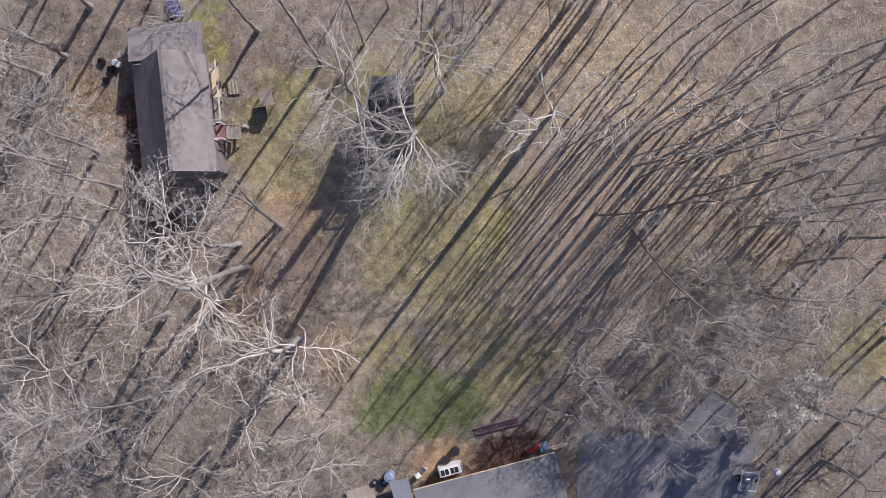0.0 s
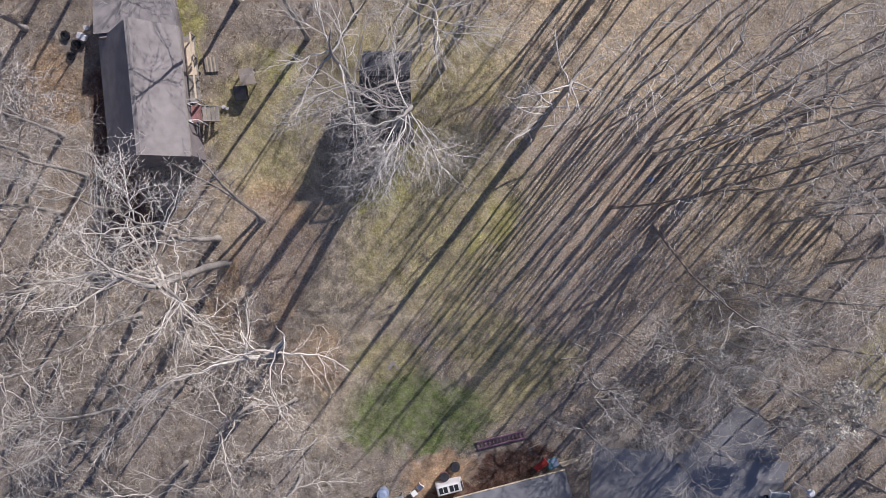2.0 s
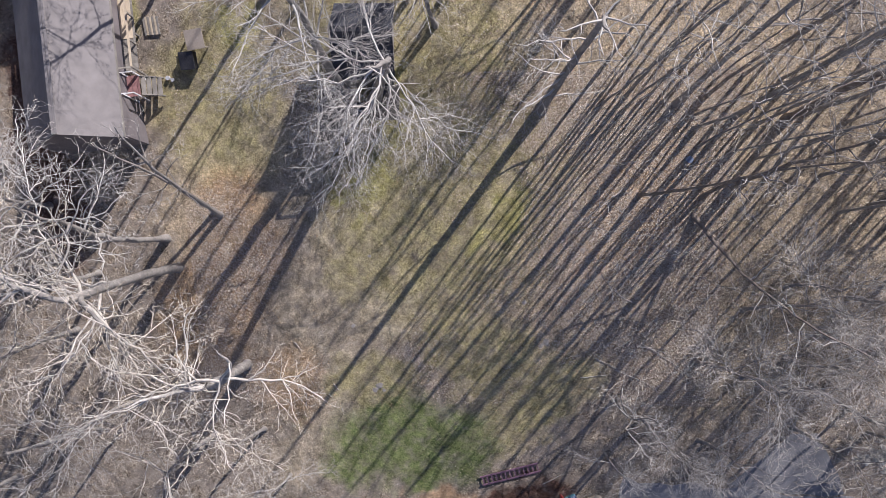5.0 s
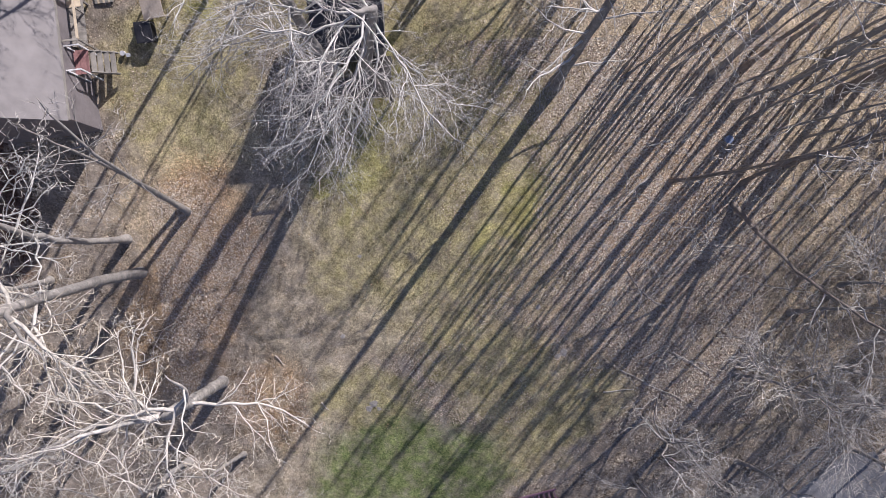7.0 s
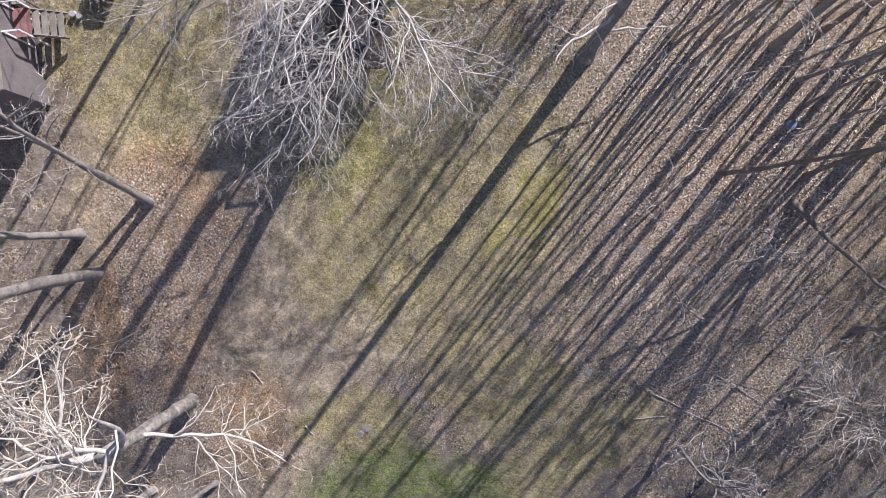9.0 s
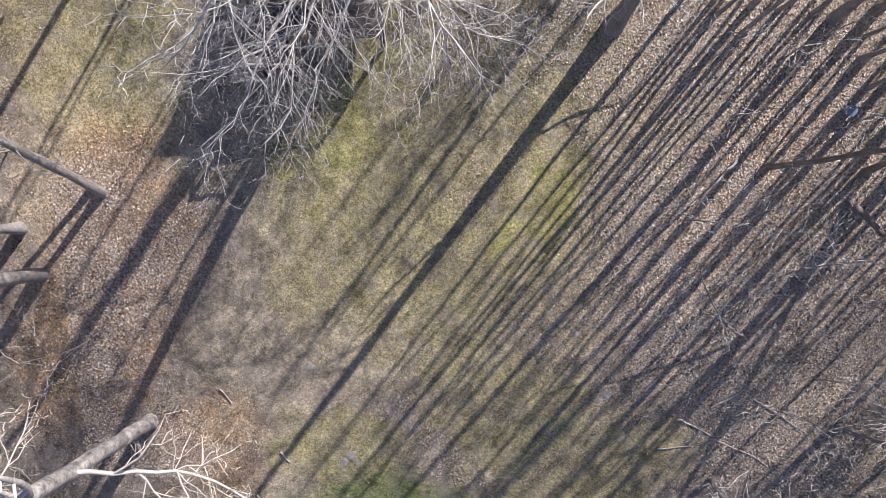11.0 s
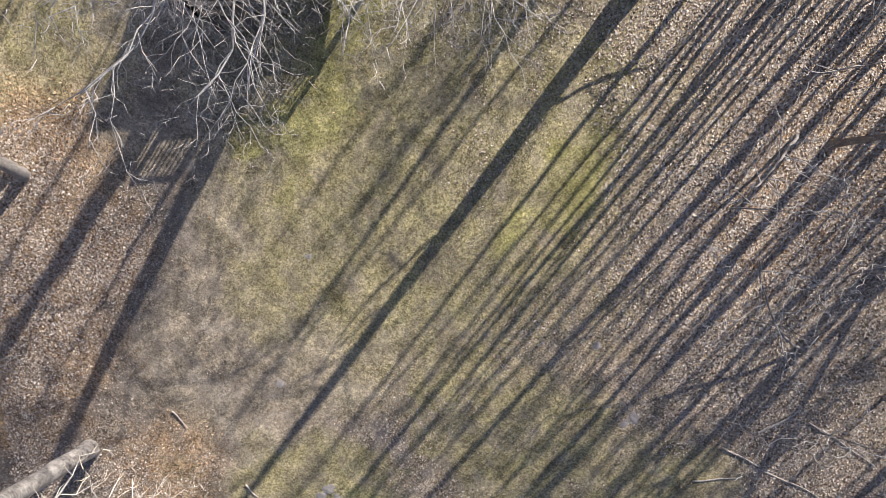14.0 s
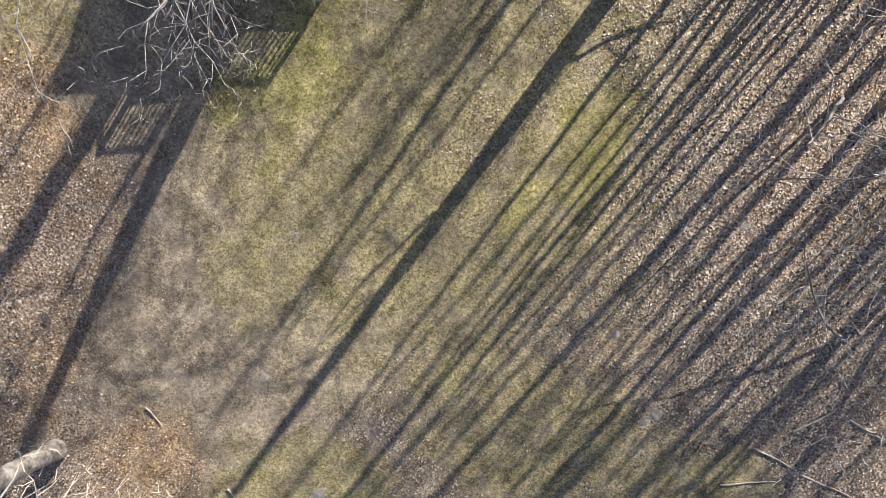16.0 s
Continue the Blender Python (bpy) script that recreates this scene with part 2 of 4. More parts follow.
    nt.links.new(hsv.outputs[0], b.inputs["Base Color"])
    bump(nt, b, val(nt, "ADD", speck, mid), 0.8, 0.05)
    return m


GROUND = ground_material()

# ---------------------------------------------------------------- ground


def gz(x, y):
    """Height of the hillside: it falls towards -y."""
    s = 0.053 * x + 0.262 * y
    base = 45 * math.tanh(s / 45)
    fade = math.exp(-(x * x + y * y) / 60 ** 2)
    return base + fade * 0.10 * noise.noise((x * 0.22, y * 0.22, 3.0)) + 0.05 * fade * noise.noise((x * 0.7, y * 0.7, 8.0))


def mesh_ob(name, verts, faces, material, parent=None, label="", smooth=False):
    me = bpy.data.meshes.new(name)
    me.from_pydata(verts, [], faces)
    me.materials.append(material)
    if smooth:
        me.polygons.foreach_set("use_smooth", [True] * len(me.polygons))
    ob = new(name, me)
    if parent is not None:
        ob.parent = parent
    return tagged(ob, label)


def build_ground():
    near = [float(v) for v in np.linspace(-48, 48, 161)]
    far = [48 * 1.22 ** k for k in range(1, 21)]
    axis = [-v for v in reversed(far)] + near + far
    n = len(axis)
    verts = [(x, y, gz(x, y)) for y in axis for x in axis]
    faces = [(j * n + i, j * n + i + 1, (j + 1) * n + i + 1, (j + 1) * n + i) for j in range(n - 1) for i in range(n - 1)]
    ob = mesh_ob("ground", verts, faces, GROUND, smooth=True)
    return tagged(ob, "sloping woodland ground with leaf litter, moss and bare soil", "ground", kind="structure")


build_ground()


def sheet(name, corners, material, lift=0.03, nu=24, nv=16, rough=0.0):
    """A thin slab that follows the ground between four corners (counter-clockwise)."""
    a, b, c, d = (Vector((*p, 0)) for p in corners)
    top = []
    for j in range(nv + 1):
        for i in range(nu + 1):
            u, v = i / nu, j / nv
            p = (a * (1 - u) + b * u) * (1 - v) + (d * (1 - u) + c * u) * v
            if rough and (i in (0, nu) or j in (0, nv)):
                p += Vector((noise.noise((p.x * 0.6, p.y * 0.6, 1)), noise.noise((p.x * 0.6, p.y * 0.6, 5)), 0)) * rough
            top.append((p.x, p.y, gz(p.x, p.y) + lift))
    w = nu + 1
    faces = [(j * w + i, j * w + i + 1, (j + 1) * w + i + 1, (j + 1) * w + i) for j in range(nv) for i in range(nu)]
    rim = [i for i in range(w)] + [j * w + nu for j in range(1, nv + 1)] + [nv * w + i for i in range(nu - 1, -1, -1)] + [j * w for j in range(nv - 1, 0, -1)]
    k = len(top)
    top += [(top[i][0], top[i][1], top[i][2] - 0.25) for i in rim]
    faces += [(rim[i], k + i, k + (i + 1) % len(rim), rim[(i + 1) % len(rim)]) for i in range(len(rim))]
    return mesh_ob(name, top, faces, material, smooth=False)


# ---------------------------------------------------------------- small builders


def part(name, bm, material, parent=None, label=""):
    me = bpy.data.meshes.new(name)
    bm.normal_update()
    bm.to_mesh(me)
    bm.free()
    me.materials.append(material)
    ob = new(name, me)
    if parent is not None:
        ob.parent = parent
    return tagged(ob, label)


def box(bm, sx, sy, sz, m=None, bevel=0.0):
    """A box of that size, standing on z = 0 at the pose m."""
    out = bmesh.ops.create_cube(bm, size=1.0, matrix=(m or Matrix()) @ Matrix.Translation((0, 0, sz / 2)) @ Matrix.Diagonal((sx, sy, sz, 1)))
    if bevel:
        es = list({e for v in out["verts"] for e in v.link_edges})
        bmesh.ops.bevel(bm, geom=es, offset=bevel, segments=1, affect="EDGES")
    return bm


def bar(bm, p, q, w, h):
    """A beam of section w x h from p to q."""
    p, q = Vector(p), Vector(q)
    d = q - p
    m = Matrix.Translation((p + q) / 2) @ d.to_track_quat("X", "Z").to_matrix().to_4x4()
    bmesh.ops.create_cube(bm, size=1.0, matrix=m @ Matrix.Diagonal((d.length, w, h, 1)))
    return bm


def drum(bm, r, h, m=None, sides=20, r2=None):
    bmesh.ops.create_cone(bm, cap_ends=True, segments=sides, radius1=r, radius2=r if r2 is None else r2, depth=h, matrix=(m or Matrix()) @ Matrix.Translation((0, 0, h / 2)))
    return bm


def slab(bm, pts, thick):
    """A plate with that outline, extruded down."""
    top = [bm.verts.new(p) for p in pts]
    low = [bm.verts.new((p[0], p[1], p[2] - thick)) for p in pts]
    bm.faces.new(top)
    bm.faces.new(list(reversed(low)))
    for i in range(len(pts)):
        j = (i + 1) % len(pts)
        bm.faces.new((top[j], top[i], low[i], low[j]))
    return bm


def thing(name, m, label, category, group=""):
    ob = new(name)
    ob.empty_display_size = 0.3
    ob.matrix_world = m
    return tagged(ob, label, category, group)


B = bmesh.new

# ---------------------------------------------------------------- trees


class Wood:
    """Collects tubes into one mesh."""

    def __init__(self):
        self.v, self.f = [], []

    def tube(self, pts, radii, sides, pointed=False):
        """A tube along the points; pointed: it ends in a tip."""
        base = len(self.v)
        side = Vector((1, 0, 0))
        last = len(pts) - 1
        for i, (p, r) in enumerate(zip(pts, radii)):
            if pointed and i == last:
                self.v.append(tuple(p))
                break
            d = (pts[min(i + 1, last)] - pts[max(i - 1, 0)]).normalized()
            s = side - d * side.dot(d)
            if s.length < 1e-3:
                s = Vector((0, 1, 0)) - d * d.y
            side = s.normalized()
            up = d.cross(side)
            for k in range(sides):
                a = 2 * math.pi * k / sides
                q = p + (side * math.cos(a) + up * math.sin(a)) * r
                self.v.append((q.x, q.y, q.z))
        for i in range(last):
            a, b = base + i * sides, base + (i + 1) * sides
            for k in range(sides):
                k2 = (k + 1) % sides
                self.f.append((a + k, a + k2, b) if pointed and i == last - 1 else (a + k, a + k2, b + k2, b + k))


def grow(rng, start, way, length, r0, r1, steps, wander, rise):
    """A crooked line: points and radii."""
    pts, radii, p, d = [start.copy()], [r0], start.copy(), way.normalized()
    for i in range(steps):
        d = (d + Vector((rng.gauss(0, wander), rng.gauss(0, wander), rng.gauss(0, wander) + rise))).normalized()
        p = p + d * (length / steps)
        pts.append(p.copy())
        radii.append(r0 + (r1 - r0) * (i + 1) / steps)
    return pts, radii


def along(pts, radii, u):
    x = u * (len(pts) - 1)
    i = min(int(x), len(pts) - 2)
    return pts[i].lerp(pts[i + 1], x - i), radii[i] + (radii[i + 1] - radii[i]) * (x - i), (pts[i + 1] - pts[i]).normalized()


class Habit:
    """How a kind of tree branches."""

    def __init__(self, zig=0.3, wander=0.12, rise=0.02, angle=(32, 58), seg=(0.55, 0.45, 0.34, 0.3), fine=0.006, levels=3, bush=1.0, many=(1.0, 1.3, 2.0)):
        self.zig, self.wander, self.rise, self.angle, self.seg, self.fine, self.levels, self.bush, self.many = zig, wander, rise, angle, seg, fine, levels, bush, many


def shoot(rng, limb, twigs, p, d, length, r, level, h):
    """A branch that bends at every node, away from the shoot that leaves it there; the shoots branch in turn."""
    n = max(1 if level == h.levels else 2, round(length / h.seg[level]))
    step = length / n
    d = d.normalized()
    side = Vector((rng.gauss(0, 1), rng.gauss(0, 1), rng.gauss(0, 0.6)))
    pts, radii, sign = [p.copy()], [r], 1
    tip = max(r * 0.28, h.fine * 0.75)
    for i in range(1, n + 1):
        side = side + Vector((rng.gauss(0, 0.5), rng.gauss(0, 0.5), rng.gauss(0, 0.35)))
        side = (side - d * side.dot(d)).normalized()
        turn = h.zig * rng.uniform(0.35, 1.3) * (1.0 if level < h.levels else 0.6)
        d = (d + side * (sign * turn) + Vector((rng.gauss(0, h.wander), rng.gauss(0, h.wander), rng.gauss(0, h.wander) + h.rise))).normalized()
        p = p + d * step
        rr = r + (tip - r) * (i / n) ** 0.85
        pts.append(p.copy())
        radii.append(rr)
        if level < h.levels and (i > 1 or level > 0):
            want = h.many[level]
            for k in range(int(want) + (rng.random() < want % 1)):
                a = radians(rng.uniform(*h.angle))
                away = side * -sign if k == 0 else (side * rng.gauss(0, 1) + d.cross(side) * rng.gauss(0, 1)).normalized()
                ln = ((length - i * step) * 0.5 + 0.16 * length) * rng.uniform(0.6, 1.15) * h.bush
                shoot(rng, limb, twigs, p, d * math.cos(a) + away * math.sin(a), max(ln, h.seg[level + 1] * 0.8), max(rr * 0.66, h.fine * (1.2 if level < h.levels - 1 else 0.85)), level + 1, h)
        sign = -sign
    if level < h.levels - 1:
        limb.tube(pts, radii, 6 if r > 0.05 else 4 if r > 0.018 else 3, True)
    else:
        twigs.tube(pts, radii, 3, True)


def tree(seed, top, r, clear=0.5, reach=4.0, limbs=10, fork=0, opening=0.5, stem=4.0, habit=None, up=(0.2, 1.0), limb_r=0.06, taper=0.35, sweep=0.03, flare=1.5, lop=None, low=()):
    """A bare broadleaf tree at the origin whose trunk rises to top, then parts into stems or goes on as a leader."""
    rng = random.Random(seed)
    h = habit or Habit()
    trunk, boughs, twigs = Wood(), [], Wood()
    top = Vector(top)
    n = 14
    bend = Vector((rng.gauss(0, sweep), rng.gauss(0, sweep), 0)) * top.length
    pts, radii = [], []
    for i in range(n + 1):
        u = i / n
        wob = Vector((rng.gauss(0, 1), rng.gauss(0, 1), 0)) * sweep * 0.13 * top.length * math.sin(math.pi * u)
        pts.append(Vector((0, 0, -0.7)).lerp(top, u) + bend * math.sin(math.pi * u) + wob)
        q = r * (1 + (taper - 1) * u) * rng.uniform(0.93, 1.07)
        radii.append(q * (1 + (flare - 1) * 1.5 * math.exp(-max(pts[-1].z, 0.0) / 0.4)))
    trunk.tube(pts, radii, 9)
    stems = [(pts, radii, clear)]
    last = (pts[-1] - pts[-3]).normalized()
    turn0 = rng.uniform(0, 6.28)
    for i in range(max(1, fork)):
        a = turn0 + 2 * math.pi * (i + rng.uniform(-0.2, 0.2)) / max(1, fork)
        way = last + Vector((math.cos(a), math.sin(a), 0)) * (opening if fork else 0.12)
        ps, rs = grow(rng, pts[-1 - i % 3], way, stem * rng.uniform(0.8, 1.15), radii[-1] * (0.75 if fork else 0.95), 0.025, 9, 0.17 if fork else 0.1, 0.0)
        trunk.tube(ps, rs, 7, True)
        stems.append((ps, rs, 0.1))
    share = [0] * max(1, round(limbs * (0.25 if fork else 0.6))) if clear < 1 else []
    share += [1 + k % (len(stems) - 1) for k in range(limbs - len(share))]
    for i, which in enumerate(share):
        ps, rs, lo = stems[which]
        u = lo + (0.98 - lo) * (i % max(1, share.count(which)) + rng.uniform(0.1, 0.9)) / max(1, share.count(which)) if which == 0 else rng.uniform(lo, 0.96)
        p, rr, d = along(ps, rs, min(max(u, 0.02), 0.97))
        a = turn0 + i * 2.4 + rng.uniform(-0.6, 0.6)
        out = Vector((math.cos(a), math.sin(a), 0))
        if lop:
            out = (out + Vector((lop[0], lop[1], 0))).normalized()
        ln = reach * rng.uniform(0.65, 1.15) * (1.0 if which == 0 else 1.05 - 0.5 * u)
        limb = Wood()
        shoot(rng, limb, twigs, p, out + Vector((0, 0, rng.uniform(*up))), ln, min(rr * 0.7, limb_r), 0, h)
        boughs.append(limb)
    for z, angle, ln, lr in low:
        p, rr, d = along(pts, radii, min((z + 0.7) / (top.z + 0.7), 0.97))
        limb = Wood()
        shoot(rng, limb, twigs, p, Vector((math.cos(radians(angle)), math.sin(radians(angle)), 0.12)), ln, lr, 0, h)
        boughs.append(limb)
    return trunk, boughs, twigs


def plant(name, x, y, label, group="", mats=None, turn=0.0, **kw):
    trunk, boughs, twigs = tree(**kw)
    root = thing(name, pose(x, y, gz(x, y), 0, 0, turn), label, "tree", group)
    a, b, c = mats
    mesh_ob("trunk", trunk.v, trunk.f, a, root, smooth=True)
    for limb in boughs:
        mesh_ob("limb", limb.v, limb.f, b, root, smooth=True)
    mesh_ob("crown", twigs.v, twigs.f, c, root, "fine bare twigs")
    return root


def rise_to(x, y, tx, ty, tz):
    """The way from the ground at x, y to a trunk's top."""
    return tx - x, ty - y, tz - gz(x, y)


GREY_TREE, BROWN_TREE, THIN_TREE = (GREY_BARK, GREY_BARK, TWIG), (BARK, GREY_BARK, DARK_TWIG), (GREY_BARK, LIGHT_BARK, TWIG)
WHITE_TREE = (GREY_BARK, PALE_BARK, WARM_TWIG)
LACE_TREE = (GREY_BARK, LIGHT_BARK, TWIG)
MOTTLED_TREE = (MOTTLED_BARK, PALE_BARK, WARM_TWIG)
GNARLED = Habit(zig=0.46, wander=0.15, rise=-0.005, angle=(34, 62), seg=(0.62, 0.5, 0.42, 0.36, 0.34), fine=0.0105, levels=4, bush=1.15, many=(1.2, 1.1, 0.75, 0.3))
DELICATE = Habit(zig=0.34, wander=0.12, rise=-0.01, angle=(28, 58), seg=(0.55, 0.42, 0.34, 0.28, 0.26), fine=0.0052, levels=4, bush=1.12, many=(1.25, 1.1, 0.95, 0.72))
HANGING = Habit(zig=0.38, wander=0.12, rise=-0.035, angle=(28, 58), seg=(0.55, 0.42, 0.34, 0.28, 0.26), fine=0.005, levels=4, bush=1.08, many=(1.2, 1.1, 0.95, 0.75))
LACY = Habit(zig=0.38, wander=0.13, rise=-0.01, angle=(28, 60), seg=(0.55, 0.45, 0.42, 0.4), fine=0.0105, levels=3, bush=1.25, many=(1.3, 1.2, 0.7))
AIRY = Habit(zig=0.32, wander=0.13, rise=0.015, angle=(28, 58), seg=(0.55, 0.45, 0.42, 0.4), fine=0.0105, levels=3, bush=1.25, many=(1.3, 1.2, 0.7))
SLIM = Habit(zig=0.28, wander=0.12, rise=0.02, angle=(28, 58), seg=(0.5, 0.42, 0.38, 0.36), fine=0.009, bush=1.3, many=(0.9, 0.85, 0.45))

# the trees that stand out
plant("oak_tree", 6.4, 7.85, "tall bare oak with a straight trunk in the clearing", mats=LACE_TREE, seed=3, top=(0.35, 0.3, 14.5), r=0.29, clear=0.5, reach=3.6, limbs=13, habit=DELICATE, taper=0.42, sweep=0.006, limb_r=0.05, stem=3.5, up=(0.1, 0.8), low=((2.6, 25, 3.2, 0.06), (4.8, 209, 4.0, 0.065), (6.5, 190, 3.0, 0.05)))
plant("sycamore_tree", -5.05, 8.72, "tall pale-limbed bare tree beside the small cabin", mats=LACE_TREE, seed=5, top=rise_to(-5.05, 8.72, -5.3, 9.3, 13.6), r=0.33, clear=0.6, reach=6.2, limbs=14, stem=4.5, habit=DELICATE, up=(-0.05, 0.7), limb_r=0.055, taper=0.5, sweep=0.012, lop=(-0.3, 0.1))
plant("sycamore_tree", -3.75, 8.4, "tall leaning pale-limbed bare tree beside the raised deck", mats=LACE_TREE, seed=8, top=rise_to(-3.75, 8.4, -1.6, 7.2, 15.0), r=0.42, clear=0.58, reach=6.6, limbs=13, stem=4.0, habit=HANGING, up=(-0.25, 0.5), limb_r=0.048, taper=0.36, sweep=0.008, lop=(-0.5, -0.6))
plant("sycamore_tree", 0.2, 12.6, "slender pale-limbed bare tree behind the small cabin", mats=LACE_TREE, seed=9, top=(-0.6, -0.4, 12), r=0.15, clear=0.78, reach=5.0, limbs=13, stem=3.5, habit=DELICATE, up=(0.1, 0.9), limb_r=0.05)
plant("oak_tree", -13.75, 1.6, "slim bare tree with two stems at the clearing's edge", mats=GREY_TREE, seed=12, top=rise_to(-13.75, 1.6, -13.75, 3.5, 9.5), r=0.15, clear=0.55, reach=2.4, limbs=9, habit=AIRY, limb_r=0.035, taper=0.5, sweep=0.012, stem=3.5)
plant("oak_tree", -13.95, 1.75, "slim bare tree leaning away from its twin stem", mats=GREY_TREE, seed=13, top=rise_to(-13.95, 1.75, -15.3, 3.9, 8.6), r=0.12, clear=0.5, reach=2.2, limbs=8, habit=AIRY, limb_r=0.03, taper=0.5, sweep=0.012, stem=3.0)
plant("sycamore_tree", -13.0, -8.35, "broad white-limbed bare tree on the slope", mats=MOTTLED_TREE, seed=15, top=rise_to(-13.0, -8.35, -10.9, -7.2, 9.8), r=0.33, clear=0.66, reach=7.0, limbs=8, fork=2, opening=0.9, stem=5.0, habit=GNARLED, up=(-0.05, 0.4), limb_r=0.09, taper=0.72, sweep=0.008, flare=1.15, lop=(-0.3, -0.25))
plant("sycamore_tree", -16.9, -1.6, "broad white-limbed bare tree beside the house", mats=WHITE_TREE, seed=18, top=rise_to(-16.9, -1.6, -17.3, -2.9, 10.6), r=0.3, clear=0.6, reach=7.6, limbs=12, fork=2, opening=0.8, stem=5.0, habit=GNARLED, up=(-0.05, 0.4), limb_r=0.09, taper=0.7, sweep=0.012, flare=1.2, lop=(-0.25, -0.25))
plant("sycamore_tree", -17.4, 0.35, "bushy pale-twigged bare tree below the house", mats=LACE_TREE, seed=19, top=rise_to(-17.4, 0.35, -17.9, 0.9, 10.4), r=0.2, clear=0.5, reach=5.8, limbs=14, fork=2, opening=0.7, stem=4.5, habit=GNARLED, up=(0.1, 0.9), limb_r=0.06, taper=0.6)
plant("oak_tree", 20.6, 6.9, "thick dark-trunked bare oak leaning in the woods", mats=BROWN_TREE, seed=21, top=rise_to(20.6, 6.9, 21.4, 7.8, 13.4), r=0.23, clear=0.6, reach=4.0, limbs=9, fork=2, opening=0.4, stem=4.0, habit=AIRY, limb_r=0.07, taper=0.6, sweep=0.015)
plant("oak_tree", 15.75, 2.0, "bare oak with a long low limb in the woods", mats=(BARK, LIGHT_BARK, TWIG), seed=24, top=rise_to(15.75, 2.0, 18.8, -4.6, 9.6), r=0.11, clear=0.55, reach=3.0, limbs=9, habit=AIRY, limb_r=0.04, taper=0.45, sweep=0.03, stem=3.0)
plant("oak_tree", 16.3, 2.5, "tall dark-trunked bare oak in the woods", mats=BROWN_TREE, seed=25, top=(0.7, 0.4, 13.5), r=0.12, clear=0.55, reach=3.4, limbs=9, habit=AIRY, limb_r=0.05, sweep=0.02)
plant("oak_tree", 12.5, 2.8, "slender bare tree with a tuft of pale twigs at its top", mats=(BARK, LIGHT_BARK, TWIG), seed=26, top=rise_to(12.5, 2.8, 12.9, 2.3, 15.6), r=0.11, clear=0.9, reach=1.5, limbs=9, fork=2, opening=0.3, stem=1.8, habit=LACY, limb_r=0.025, taper=0.4, sweep=0.012)
plant("oak_tree", 13.6, -4.3, "low crooked bare tree leaning over the leaves", mats=LACE_TREE, seed=27, top=rise_to(13.6, -4.3, 9.6, -1.7, 3.0), r=0.055, clear=0.45, reach=1.9, limbs=7, habit=LACY, limb_r=0.03, taper=0.4, sweep=0.05, stem=1.5, flare=1.2)
plant("oak_tree", 11.9, 3.3, "low leaning sapling with pale hanging twigs", mats=LACE_TREE, seed=28, top=rise_to(11.9, 3.3, 8.7, 1.3, 4.9), r=0.06, clear=0.4, reach=2.3, limbs=8, habit=HANGING, limb_r=0.025, taper=0.4, sweep=0.05, stem=1.5, flare=1.2)
plant("oak_tree", 12.1, -10.5, "small bare tree with spreading thin limbs", mats=LACE_TREE, seed=29, top=rise_to(12.1, -10.5, 11.2, -10.3, 4.2), r=0.1, clear=0.3, reach=3.0, limbs=12, fork=3, opening=0.8, stem=2.6, habit=LACY, limb_r=0.035, taper=0.6)
plant("oak_tree", 18.4, 3.4, "slim dark-trunked bare oak in the woods", mats=BROWN_TREE, seed=61, top=(1.6, 0.9, 14), r=0.13, clear=0.6, reach=3.6, limbs=9, habit=AIRY, limb_r=0.06, sweep=0.02)
plant("oak_tree", 15.8, 8.2, "tall dark-trunked bare oak in the woods", mats=BROWN_TREE, seed=64, top=(1.2, 1.0, 14.5), r=0.13, clear=0.6, reach=3.6, limbs=9, habit=AIRY, limb_r=0.06, sweep=0.02)

# woodland: a few forms, repeated with their own turn and size
LAB = "slender bare woodland tree with grey twigs"
FORMS = [
    plant("woodland_tree", -27.5, 5.0, LAB, "woodland trees", GREY_TREE, seed=31, top=(0.4, 0.2, 9.5), r=0.17, clear=0.45, reach=5.8, limbs=12, fork=2, stem=4.5, habit=AIRY, limb_r=0.05),
    plant("woodland_tree", 14.0, 13.5, LAB, "woodland trees", THIN_TREE, seed=33, top=(0.2, 0.3, 13.0), r=0.1, clear=0.66, reach=3.0, limbs=10, stem=3.0, habit=SLIM, limb_r=0.028, up=(0.5, 1.4), sweep=0.012, taper=0.6),
    plant("woodland_tree", 26.0, -3.5, LAB, "woodland trees", LACE_TREE, seed=35, top=(0.3, -0.3, 8.0), r=0.17, clear=0.4, reach=5.8, limbs=13, fork=2, opening=0.7, stem=4.5, habit=LACY, limb_r=0.05),
    plant("woodland_tree", 10.0, 16.5, LAB, "woodland trees", THIN_TREE, seed=37, top=(0.3, -0.2, 14.5), r=0.15, clear=0.66, reach=3.4, limbs=11, stem=3.5, habit=SLIM, limb_r=0.035, up=(0.5, 1.4), sweep=0.01, taper=0.5),
    plant("woodland_tree", -30.0, 2.0, LAB, "woodland trees", WHITE_TREE, seed=39, top=(0.3, 0.3, 9.0), r=0.2, clear=0.4, reach=6.0, limbs=11, fork=2, opening=0.7, stem=4.5, habit=GNARLED, limb_r=0.065),
    plant("woodland_tree", 13.0, 10.5, LAB, "woodland trees", THIN_TREE, seed=41, top=(0.3, 0.2, 9.0), r=0.055, clear=0.6, reach=1.8, limbs=7, stem=2.0, habit=SLIM, limb_r=0.018, up=(0.4, 1.3), sweep=0.02, taper=0.55),
    plant("woodland_tree", 9.5, 0.8, "thin bare sapling with pale twigs among fallen leaves", "saplings", LACE_TREE, seed=43, top=(0.5, -0.4, 3.4), r=0.03, clear=0.35, reach=2.0, limbs=7, stem=1.5, habit=LACY, limb_r=0.02, up=(0.1, 0.8), sweep=0.04, flare=1.2),
]
